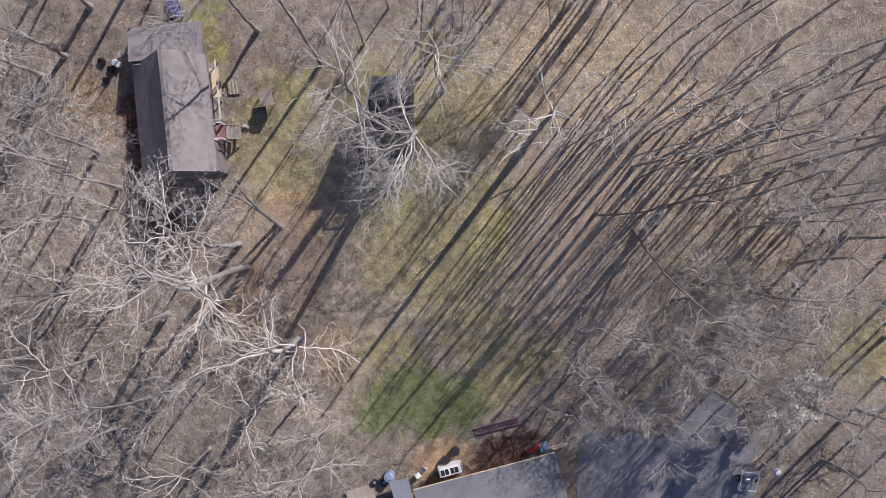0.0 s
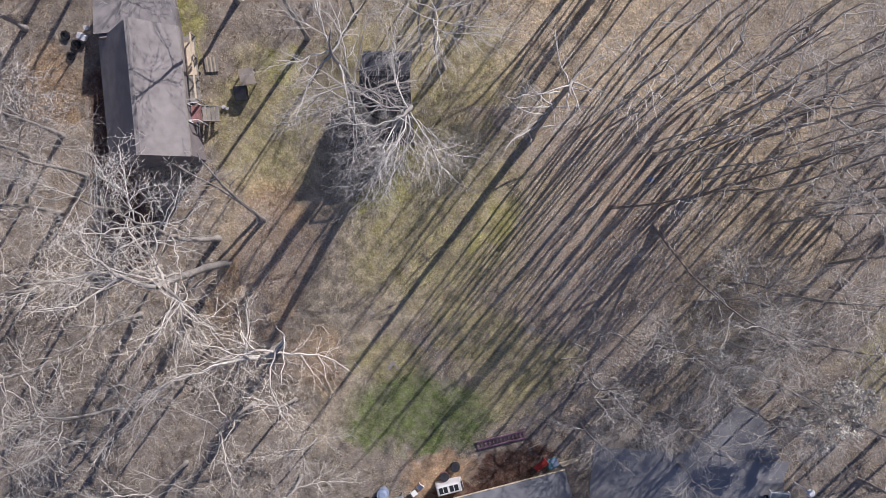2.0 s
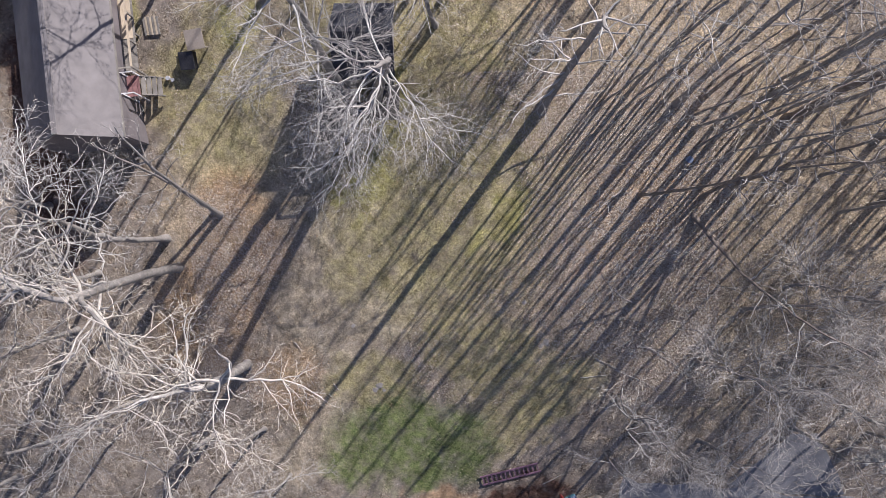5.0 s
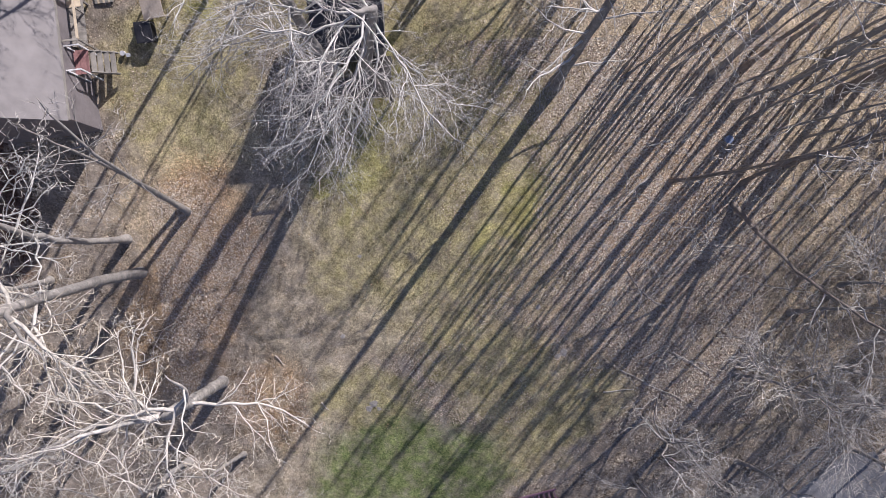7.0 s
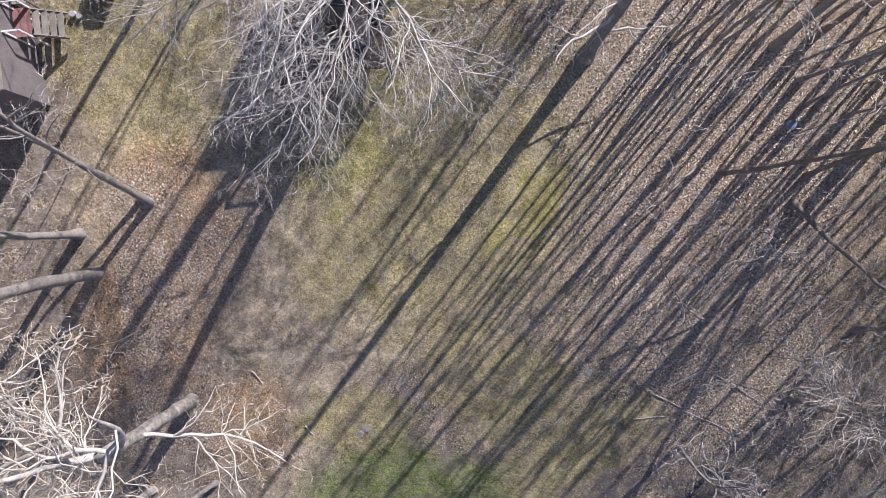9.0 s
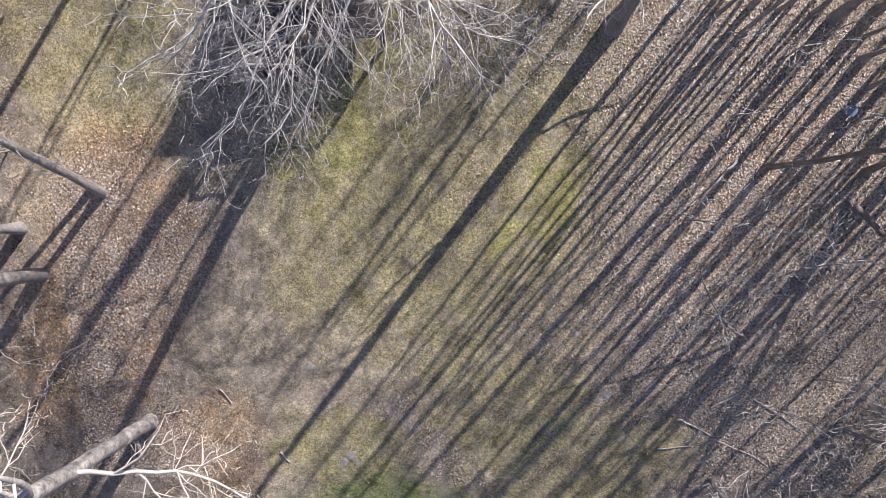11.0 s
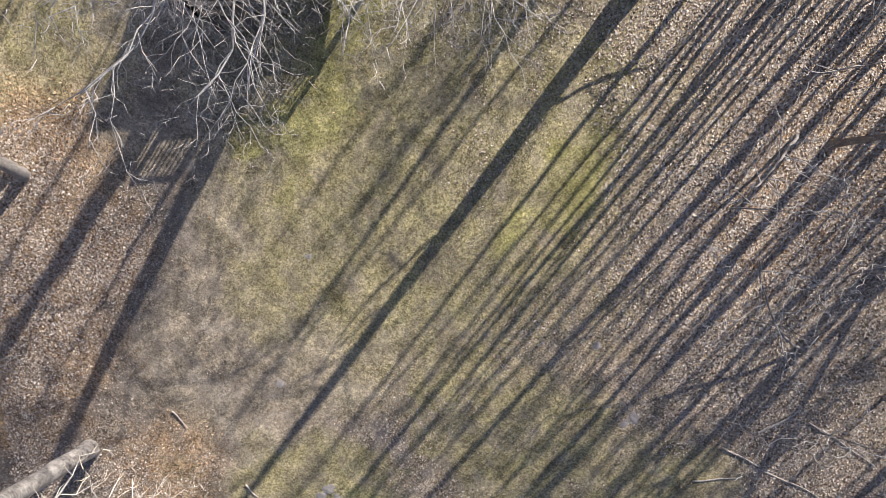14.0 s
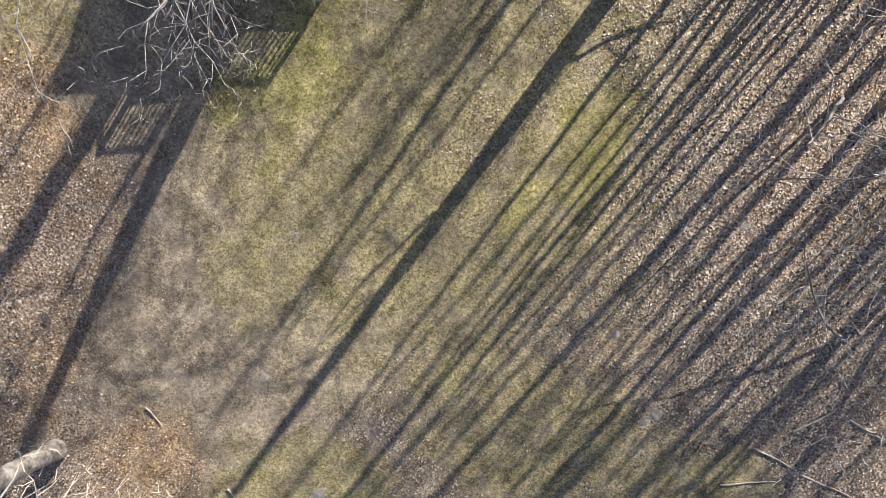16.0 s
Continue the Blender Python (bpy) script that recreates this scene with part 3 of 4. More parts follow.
SPOTS = [  # x, y, form, size
    (11, 4.6, 6, 1.0), (13, 0.9, 6, 1.1), (10.6, -3.1, 6, 0.9), (14, -1.6, 6, 1.1), (12.6, 6.6, 6, 1.1), (15, 4.2, 6, 1.2), (9.2, 6.4, 6, 0.9), (13.6, -7.2, 6, 1.1), (11, -6.6, 6, 0.8), (16.6, -2.1, 6, 1.2), (17.5, 0.4, 6, 1.1), (15.5, -6.0, 6, 1.1), (18, 6.5, 6, 1.2), (-15.5, -4.5, 6, 1.0), (-17.5, 3.6, 6, 1.1), (9, 18, 2, 0.75), (11.5, 20.5, 2, 0.8), (-30.5, 15.5, 2, 1.0), (-32, 6.5, 4, 0.95), (-12, -13, 4, 0.7),
    # the last of this row is added up-sun to shade the house's addition
    (-24.5, -6, 4, 0.95), (-27, -14, 2, 1.0), (-33, -4, 0, 1.0), (-22, -19, 4, 0.9), (-35, 9, 2, 1.0), (-28, 19, 4, 1.0), (-22.5, 20.5, 2, 0.8),
    (-36, 18, 0, 1.0), (-20.5, -11, 2, 0.9), (-32, -10, 4, 1.0), (-36, -16, 2, 1.0), (1.5, 17, 5, 1.0), (3.5, 22, 1, 1.0), (-6.2, 16.0, 1, 0.9), (-2.0, 17.8, 5, 1.1), (2.5, 21.9, 5, 1.2), (3.6, 18.8, 5, 1.1), (-4.2, 18.6, 5, 1.2),
    # the first three here are added trees that streak the lawn with shade
    (-1.5, 13.9, 1, 0.95), (0.8, 17.2, 1, 1.0), (0.2, 18.8, 3, 0.9), (-0.6, 15.8, 5, 1.2), (8, 23, 1, 0.9), (12.5, 21, 1, 0.9), (5, 24, 1, 1.0), (15.5, 24, 3, 0.9),
    (20, -9, 2, 0.8), (27, -7, 0, 0.9), (30, 4, 2, 0.8), (35, 9, 4, 1.0), (17.5, -13.5, 2, 0.72), (36, -14, 0, 0.9), (22, -3, 2, 0.7), (28, 12, 3, 0.95),
    (-29, 8, 0, 1.0), (38, 2, 2, 1.0), (24.5, -9.5, 4, 0.75), (34, -19, 2, 0.9), (13.6, -11.8, 0, 0.6), (19.5, -18.0, 2, 0.6), (11.5, -14.5, 2, 0.5),
    (-31, 22, 2, 1.0), (-23, 23, 4, 1.0), (-33, 14, 4, 1.0), (-26, 27, 0, 1.0), (-38, 2, 4, 1.0), (-10, 30, 0, 1.0), (-1, 28, 2, 1.0), (33, -14, 2, 0.8), (40, -12, 4, 1.0), (41, -2, 0, 1.0), (33, 1, 0, 1.0),
    (-30.5, -17, 0, 1.0), (-38, -10, 0, 1.0), (26, 16, 3, 0.9), (34, 16, 0, 1.0),
    (-14.6, 17.2, 0, 0.95), (-9.7, 14.6, 3, 1.0), (1.2, 15.2, 0, 0.85), (5.2, 19.5, 2, 0.9), (-22.5, -2.0, 4, 0.9), (-25, 2.5, 2, 1.0), (-15.5, -13.5, 4, 0.9), (-10.5, -16.5, 2, 0.6), (-27.5, -2.5, 4, 1.0), (-12, -20, 2, 0.9),
    (26, 12, 0, 0.8), (30, 14.5, 2, 0.9), (26, 6.0, 2, 0.75), (1.5, 21, 0, 0.7), (38, -11, 0, 0.95), (42, -15, 2, 1.0), (37.5, -7.5, 4, 0.9),
    (19.5, -4.5, 0, 0.8), (17, -8, 0, 0.75), (22.5, -7.5, 2, 0.8), (27, -11, 0, 0.8),
    (26.5, 2, 0, 0.9), (29, -1.5, 4, 0.85), (34, 5, 2, 1.0), (37, -4.5, 0, 1.0), (31, 8.5, 0, 0.9), (24.5, -6, 0, 0.8), (38, 8, 4, 0.9), (35, 12, 0, 1.0), (23.5, -12.5, 4, 0.7),
]
_rng = random.Random(77)
CS, SN = math.cos(radians(SUN_AZ)), math.sin(radians(SUN_AZ))
# the stand up-sun of the clearing: across the sun's way, along it, form, size
STAND = [
    (1.85, 14.5, 1, 1.0), (2.5, 21, 5, 1.1), (3.1, 12.5, 5, 1.25), (3.45, 19, 1, 0.9), (3.95, 13.5, 1, 1.1), (4.5, 22, 1, 0.9), (5.05, 16, 5, 1.2), (5.6, 18, 1, 0.85), (6.1, 24, 1, 1.0), (6.6, 15.0, 3, 1.15),
    (7.05, 23.5, 1, 1.0), (7.5, 17, 5, 1.2), (8.3, 14.6, 1, 0.95), (8.65, 18.5, 1, 1.05), (9.2, 21, 5, 1.2), (9.85, 16.5, 3, 1.1), (10.5, 19.5, 1, 0.9), (11.2, 17, 1, 1.0), (11.6, 21, 1, 1.0), (12.2, 23, 5, 1.2),
    (2.75, 12.8, 5, 1.2), (4.3, 12.6, 1, 0.85), (4.8, 14, 5, 1.25), (5.9, 14.6, 5, 1.2), (7.9, 15.2, 5, 1.1), (9.3, 14, 5, 1.2), (10.9, 14.6, 5, 1.2), (12.4, 15.4, 5, 1.2),
    (13.0, 19, 3, 1.0), (13.5, 22, 1, 0.9), (14.3, 18, 1, 0.9), (15.2, 20, 5, 1.2), (16.2, 17, 1, 1.0), (17.4, 21, 3, 0.9), (18.6, 16, 1, 0.9), (20.0, 19, 1, 1.0), (-0.6, 19.5, 1, 0.9), (-1.75, 21, 5, 1.1), (0.2, 26, 1, 0.9), (-3.0, 24, 5, 1.0),
]
for across, down, form, size in STAND:
    SPOTS.append((SN * across + CS * down, -CS * across + SN * down, form, size))
for k in range(12):
    across, down = _rng.uniform(6.0, 22.0), _rng.uniform(18.0, 31.0)
    SPOTS.append((SN * across + CS * down, -CS * across + SN * down, _rng.choice((1, 5, 5)), _rng.uniform(0.8, 1.1)))
for k in range(8):
    across, down = -6.5 + 0.9 * (k + _rng.uniform(-0.4, 0.4)), _rng.uniform(24.0, 36)
    SPOTS.append((SN * across + CS * down, -CS * across + SN * down, _rng.choice((1, 5)), _rng.uniform(0.8, 1.05)))
for x, y, form, size in SPOTS:
    lean = 3 if form in (1, 3, 5) else 5
    copy_thing(FORMS[form], pose(x, y, gz(x, y) - 0.05, _rng.uniform(-lean, lean), _rng.uniform(-lean, lean), _rng.uniform(0, 360)) @ Matrix.Scale(size, 4))

# the pear tree in bloom by the drive


def build_pear(x, y):
    root = plant("pear_tree", x, y, "small pear tree in white blossom beside the drive", "", GREY_TREE, seed=51, top=(0.2, 0.1, 3.6), r=0.12, clear=0.4, reach=2.8, limbs=12, fork=2, stem=3.0, habit=AIRY, limb_r=0.04)
    rng = random.Random(9)
    crown = [o for o in root.children if o.name.startswith("crown")][0]
    vs = crown.data.vertices
    verts, faces = [], []
    for _ in range(2600):
        p = vs[rng.randrange(len(vs))].co
        for _ in range(3):
            c = p + Vector((rng.gauss(0, 0.09), rng.gauss(0, 0.09), rng.gauss(0, 0.09)))
            a, b = Vector((rng.gauss(0, 1), rng.gauss(0, 1), rng.gauss(0, 1))).normalized() * 0.085, Vector((rng.gauss(0, 1), rng.gauss(0, 1), rng.gauss(0, 1))).normalized() * 0.085
            k = len(verts)
            verts += [tuple(c + a), tuple(c + b), tuple(c - a), tuple(c - b)]
            faces.append((k, k + 1, k + 2, k + 3))
    mesh_ob("blossom", verts, faces, BLOSSOM, root, "white blossom")


build_pear(28.4, -12.8)


# ---------------------------------------------------------------- paving


def build_driveway():
    ob = sheet("driveway", [(12.2, -30.0), (28.4, -28.0), (28.2, -17.6), (12.6, -16.4)], CONCRETE, 0.04, 30, 20, 0.5)
    tagged(ob, "grey weathered concrete driveway with stains", "driveway", kind="structure")
    ob = sheet("driveway_spur", [(19.8, -16.9), (27.6, -17.4), (25.4, -12.6), (23.6, -12.9)], CONCRETE, 0.036, 14, 10, 0.4)
    tagged(ob, "narrowing end of the grey concrete driveway", "driveway", kind="structure")


build_driveway()

# ---------------------------------------------------------------- grey-roofed house on the slope


def gable_roof(root, halves, y0, y1, eaves, ridge, thick, material, cap):
    """Two slopes with a ridge along y, and a ridge cap."""
    for side, hx, eave in ((-1, halves[0], eaves[0]), (1, halves[1], eaves[1])):
        bm = B()
        n, w = 10, 6
        grid = []
        for layer in (0, 1):
            for j in range(n + 1):
                for i in range(w + 1):
                    u, v = i / w, j / n
                    y = y0 + (y1 - y0) * v
                    sag = -0.03 * math.sin(math.pi * v) * (1 - u) + 0.012 * noise.noise((u * 3, v * 6, side * 4.0))
                    grid.append(bm.verts.new((side * hx * u, y, ridge + (eave - ridge) * u + sag - layer * thick)))
        s, k = w + 1, (n + 1) * (w + 1)
        for j in range(n):
            for i in range(w):
                q = (j * s + i, j * s + i + 1, (j + 1) * s + i + 1, (j + 1) * s + i)
                bm.faces.new([grid[a] for a in (q if side > 0 else reversed(q))])
                bm.faces.new([grid[a + k] for a in (reversed(q) if side > 0 else q)])
        edge = [i for i in range(s)] + [j * s + w for j in range(1, n + 1)] + [n * s + i for i in range(w - 1, -1, -1)] + [j * s for j in range(n - 1, 0, -1)]
        for a, b in zip(edge, edge[1:] + edge[:1]):
            bm.faces.new((grid[b], grid[a], grid[a + k], grid[b + k]))
        bmesh.ops.recalc_face_normals(bm, faces=bm.faces[:])
        part("roof", bm, material, root, "weathered grey roof slope")
    bm = B()
    for side in (-1, 1):
        bar(bm, (side * 0.07, y0, ridge + 0.02), (side * 0.07, y1, ridge + 0.02), 0.16, 0.03)
    part("ridge_cap", bm, cap, root, "pale ridge cap")


def prism_wall(root, halves, y0, y1, z0, eaves, ridge, material):
    """Four walls with gables, as one solid body."""
    bm = B()
    (hl, hr), (el, er) = halves, eaves
    prof = [(-hl, z0), (hr, z0), (hr, er), (0, ridge), (-hl, el)]
    a = [bm.verts.new((x, y0, z)) for x, z in prof]
    b = [bm.verts.new((x, y1, z)) for x, z in prof]
    bm.faces.new(a)
    bm.faces.new(list(reversed(b)))
    for i in range(5):
        j = (i + 1) % 5
        bm.faces.new((a[j], a[i], b[i], b[j]))
    bmesh.ops.recalc_face_normals(bm, faces=bm.faces[:])
    part("wall", bm, material, root)


def railing(root, p, q, height=0.95, gap=0.135, material=None, post_every=1.8):
    """A rail with balusters between two points of a floor's edge."""
    material = material or SHADE_DARK_WOOD
    p, q = Vector(p), Vector(q)
    d = q - p
    n = max(2, round(d.length / gap))
    up = Vector((0, 0, height))
    part("top_rail", bar(B(), p + up, q + up, 0.14, 0.045), material, root)
    low = Vector((0, 0, 0.05))
    part("bottom_rail", bar(B(), p + low, q + low, 0.05, 0.08), material, root)
    for i in range(1, n):
        a = p + d * (i / n)
        part("baluster", bar(B(), a + low, a + up, 0.034, 0.034), material, root)
    k = max(1, round(d.length / post_every))
    for i in range(k + 1):
        a = p + d * (i / k)
        part("post", bar(B(), a, a + up * 1.08, 0.10, 0.10), material, root)


def planks(root, x0, x1, y0, y1, z, along_x=True, width=0.14, material=None, thick=0.035):
    material = material or GREY_WOOD
    n = round(((y1 - y0) if along_x else (x1 - x0)) / width)
    me = None
    for i in range(n):
        if along_x:
            m, sx, sy = pose((x0 + x1) / 2, y0 + (i + 0.5) * (y1 - y0) / n, z - thick), x1 - x0, (y1 - y0) / n - 0.008
        else:
            m, sx, sy = pose(x0 + (i + 0.5) * (x1 - x0) / n, (y0 + y1) / 2, z - thick), (x1 - x0) / n - 0.008, y1 - y0
        if me is None:
            ob = part("plank", box(B(), sx, sy, thick), material, root)
            me = ob.data
        else:
            ob = new("plank", me)
            ob.parent = root
        ob.matrix_basis = m


def build_house():
    """Level house, turned 6 degrees; local +x faces the yard."""
    z = 0.0
    root = thing("house", pose(-20.45, 10.2, z, 0, 0, 6), "small house with a weathered grey gabled roof in the woods", "house")
    gable_roof(root, (3.9, 2.45), -4.6, 4.55, (3.3, 4.75), 7.2, 0.10, SHINGLE, SHINGLE)
    prism_wall(root, (3.3, 2.1), -4.3, 4.3, -1.2, (3.6, 4.9), 6.9, HOUSE_WALL)
    # lower roof of the addition behind
    bm = B()
    slab(bm, [(-3.5, 4.58, 4.72), (2.3, 4.58, 4.72), (2.3, 7.35, 4.3), (-3.5, 7.35, 4.3)], 0.1)
    bmesh.ops.recalc_face_normals(bm, faces=bm.faces[:])
    part("roof", bm, SHINGLE, root, "weathered grey shed roof of the addition")
    bm = B()
    slab(bm, [(-3.2, 4.32, 4.55), (2.1, 4.32, 4.55), (2.1, 7.1, 4.2), (-3.2, 7.1, 4.2)], 4.5)
    bmesh.ops.recalc_face_normals(bm, faces=bm.faces[:])
    part("wall", bm, HOUSE_WALL, root)
    part("gutter", bar(B(), (2.49, -4.55, 4.68), (2.49, 4.5, 4.68), 0.09, 0.08), GREY_WOOD, root, "brown gutter")
    return root


def build_porch():
    root = thing("porch", pose(-21.0, 10.16, 0, 0, 0, 6), "weathered wooden porch with steps along the house wall", "porch")
    fz = 2.95
    planks(root, 2.65, 3.5, -0.45, 4.4, fz, True)
    for x in (2.75, 3.4):
        for y in (-0.35, 1.9, 4.3):
            wx, wy = -21.0 + x * math.cos(radians(6)) - y * math.sin(radians(6)), 10.2 + x * math.sin(radians(6)) + y * math.cos(radians(6))
            part("post", bar(B(), (x, y, gz(wx, wy) - 0.2), (x, y, fz - 0.04), 0.1, 0.1), GREY_WOOD, root)
    part("top_rail", bar(B(), (3.47, -0.4, fz + 0.9), (3.47, 4.35, fz + 0.9), 0.12, 0.045), PALE_WOOD, root, "pale top rail")
    for y in (-0.4, 1.2, 2.8, 4.35):
        part("rail_post", bar(B(), (3.47, y, fz), (3.47, y, fz + 0.9), 0.09, 0.09), GREY_WOOD, root)
    part("top_rail", bar(B(), (2.7, -0.42, fz + 0.9), (3.47, -0.42, fz + 0.9), 0.1, 0.045), GREY_WOOD, root)
    # red landing with white rails
    planks(root, 2.65, 3.4, -1.85, -0.6, fz - 0.1, False, 0.15, RED_WOOD)
    for y in (-0.62, -1.86):
        part("top_rail", bar(B(), (2.65, y, fz + 0.75), (3.4, y, fz + 0.75), 0.07, 0.05), WHITE, root, "white rail")
        for x in (2.7, 3.37):
            part("rail_post", bar(B(), (x, y, fz - 1.4), (x, y, fz + 0.75), 0.07, 0.07), WHITE, root)
    for i in range(4):
        part("step", box(B(), 0.27, 1.15, 0.04, pose(3.55 + 0.25 * i, -1.2, fz - 0.3 - 0.18 * i), 0.006), GREY_WOOD, root)
    for y in (-0.66, -1.76):
        part("stringer", bar(B(), (3.4, y, fz - 0.2), (4.5, y, fz - 1.05), 0.05, 0.22), GREY_WOOD, root)
    return root


def on_ground(x, y, turn=0.0, dz=0.0):
    """A pose that lies on the slope."""
    nrm = Vector((-0.053, -0.262, 1)).normalized()
    return Matrix.Translation((x, y, gz(x, y) + dz)) @ Vector((0, 0, 1)).rotation_difference(nrm).to_matrix().to_4x4() @ pose(0, 0, 0, 0, 0, turn)


def build_house_things():
    c6, s6 = math.cos(radians(6)), math.sin(radians(6))

    def at(x, y):
        return -21.0 + x * c6 - y * s6, 10.16 + x * s6 + y * c6

    # pale board lying on the porch
    x, y = at(3.02, 2.75)
    ob = part("plywood_board", box(B(), 0.72, 2.4, 0.03, None, 0.004), PALE_WOOD)
    ob.matrix_world = pose(x, y, 2.96, 0, 0, 6)
    tagged(ob, "pale new plywood board lying on the porch", "board")
    # low platform at the house corner
    root = thing("platform", pose(-19.2, 8.0, 0, 0, 0, 6), "low weathered grey board platform beside the house", "platform")
    planks(root, -0.95, 0.95, -1.35, 1.3, 1.28, False, 0.16, HOUSE_WALL)
    for x in (-0.85, 0.85):
        for y in (-1.2, 1.15):
            wx, wy = -19.2 + x * c6 - y * s6, 8.0 + x * s6 + y * c6
            part("post", bar(B(), (x, y, gz(wx, wy) - 0.2), (x, y, 1.24), 0.1, 0.1), GREY_WOOD, root)
    # pallet
    x, y = at(4.35, 2.35)
    root = thing("pallet", on_ground(x, y, 4), "weathered wooden pallet lying beside the porch", "pallet")
    for i in range(7):
        part("slat", box(B(), 0.11, 1.05, 0.022, pose(-0.42 + 0.14 * i, 0, 0.1), 0.003), PALE_WOOD if i % 2 else GREY_WOOD, root)
    for k in (-0.46, 0, 0.46):
        part("runner", box(B(), 0.95, 0.09, 0.1, pose(0, k, 0)), GREY_WOOD, root)
    # garden table
    root = thing("garden_table", on_ground(-14.1, 12.1, 8), "square tan garden table on thin legs", "table")
    part("tabletop", box(B(), 1.1, 1.15, 0.04, pose(0, 0, 0.68), 0.01), SIDING, root)
    for a in (-0.45, 0.45):
        for b in (-0.48, 0.48):
            part("leg", box(B(), 0.06, 0.06, 0.68, pose(a, b, 0)), SIDING, root)
    # black crate
    root = thing("storage_box", on_ground(-14.75, 10.95, 5), "black plastic storage box on the lawn", "box")
    part("body", box(B(), 0.85, 1.0, 0.55, None, 0.03), BLACK, root)
    part("lid", box(B(), 0.9, 1.05, 0.06, pose(0, 0, 0.55), 0.02), DARK_METAL, root)
    # small white pots
    for k, (dx, dy, r) in enumerate(((0, 0, 0.13), (0.27, -0.1, 0.11))):
        bm = drum(B(), r * 0.75, r * 1.8, None, 14, r)
        ob = part("flower_pot", bm, WHITE)
        ob.matrix_world = on_ground(-16.2 + dx, 10.0 + dy)
        tagged(ob, "small white flower pot on the lawn", "pot", "flower pots")
    # tarpaulin over a heap
    bm = B()
    bmesh.ops.create_grid(bm, x_segments=14, y_segments=12, size=1)
    for v in bm.verts:
        x, y = v.co.x, v.co.y
        h = 0.75 * max(0, 1 - max(abs(x), abs(y)) ** 3) + 0.1 * noise.noise((x * 3, y * 3, 2))
        v.co = Vector((x * 0.55, y * 0.8, max(0.02, h * 0.8)))
    ob = part("tarpaulin", bm, BLUE)
    ob.matrix_world = on_ground(-21.2, 18.75, 12)
    tagged(ob, "blue tarpaulin draped over a low heap", "tarpaulin")
    # bins and tyres behind the house
    for dx, dy, r, h in ((-26.9, 14.4, 0.32, 0.2), (-27.6, 15.0, 0.32, 0.2), (-27.4, 13.6, 0.30, 0.18)):
        bm = B()
        k = 20
        rings = [(r, 0.0), (r * 1.03, h * 0.5), (r, h), (r * 0.6, h), (r * 0.55, h * 0.5), (r * 0.6, 0)]
        vs = [[bm.verts.new((a * math.cos(6.2832 * i / k), a * math.sin(6.2832 * i / k), z)) for i in range(k)] for a, z in rings]
        for j in range(6):
            for i in range(k):
                bm.faces.new((vs[j][i], vs[j][(i + 1) % k], vs[(j + 1) % 6][(i + 1) % k], vs[(j + 1) % 6][i]))
        ob = part("tyre", bm, BLACK)
        ob.matrix_world = on_ground(dx, dy)
        tagged(ob, "old black tyre lying in the leaves", "tyre", "old tyres")
    root = thing("cooler", on_ground(-26.3, 14.9, -25), "white plastic cool box lying in the leaves", "cool box")
    part("body", box(B(), 0.62, 0.42, 0.36, None, 0.03), WHITE, root)
    part("lid", box(B(), 0.65, 0.45, 0.07, pose(0, 0, 0.36), 0.02), WHITE, root)
    ob = part("bucket", drum(B(), 0.15, 0.34, None, 16, 0.19), WHITE)
    ob.matrix_world = on_ground(-25.9, 15.5)
    tagged(ob, "white plastic bucket beside the cool box", "bucket")


build_house()
build_porch()
build_house_things()

# ---------------------------------------------------------------- cabin with a raised deck


def build_cabin():
    root = thing("cabin", pose(-4.05, 11.0, 0, 0, 0, 90), "small tall cabin with a steep grey shingle roof", "cabin")
    gable_roof(root, (2.1, 2.1), -1.95, 1.4, (5.5, 5.5), 7.5, 0.10, SLATE, SLATE)
    prism_wall(root, (1.75, 1.75), -1.7, 1.2, 1.2, (5.65, 5.65), 7.3, GREY_WOOD)
    return root


def build_deck():
    root = thing("raised_deck", pose(0, 0, 0), "raised weathered wooden deck, coloured shade-dark, with slatted railings", "deck")
    fz = 3.1
    planks(root, -4.0, -2.03, 7.17, 8.0, fz, True, 0.14, SHADE_DARK_WOOD)
    planks(root, -3.3, -2.03, 8.01, 9.2, fz, True, 0.14, SHADE_DARK_WOOD)
    planks(root, -6.75, -4.01, 7.3, 8.15, fz, True, 0.14, SHADE_DARK_WOOD)
    planks(root, -6.75, -5.5, 8.16, 9.0, fz, True, 0.14, SHADE_DARK_WOOD)
    planks(root, -6.75, -5.45, 5.98, 7.29, fz, True, 0.14, SHADE_DARK_WOOD)
    for a, b, up in (((-3.95, 7.17), (-2.03, 7.17), 1.05), ((-6.75, 5.98), (-5.45, 5.98), 0.95), ((-6.75, 5.98), (-6.75, 7.2), 0.95)):
        railing(root, (*a, fz), (*b, fz), up, 0.16)
        part("joist", bar(B(), (*a, fz - 0.14), (*b, fz - 0.14), 0.05, 0.2), SHADE_DARK_WOOD, root)
    for x, y in ((-2.1, 7.24), (-3.9, 7.24), (-2.1, 9.1), (-6.65, 6.1), (-5.52, 6.1), (-6.65, 8.2), (-5.6, 8.2), (-3.2, 8.9)):
        part("support_post", bar(B(), (x, y, gz(x, y) - 0.3), (x, y, fz - 0.04), 0.14, 0.14), SHADE_DARK_WOOD, root)
    return root


build_cabin()
build_deck()

# ---------------------------------------------------------------- lower house and its yard
YX, YY, YT = 6.6, -18.95, 15.0     # middle of the lower house's yard-side eave, and its turn


def yard(x, y, z=0.0, turn=0.0):
    return pose(x, y, gz(x, y) + z, 0, 0, YT + turn)


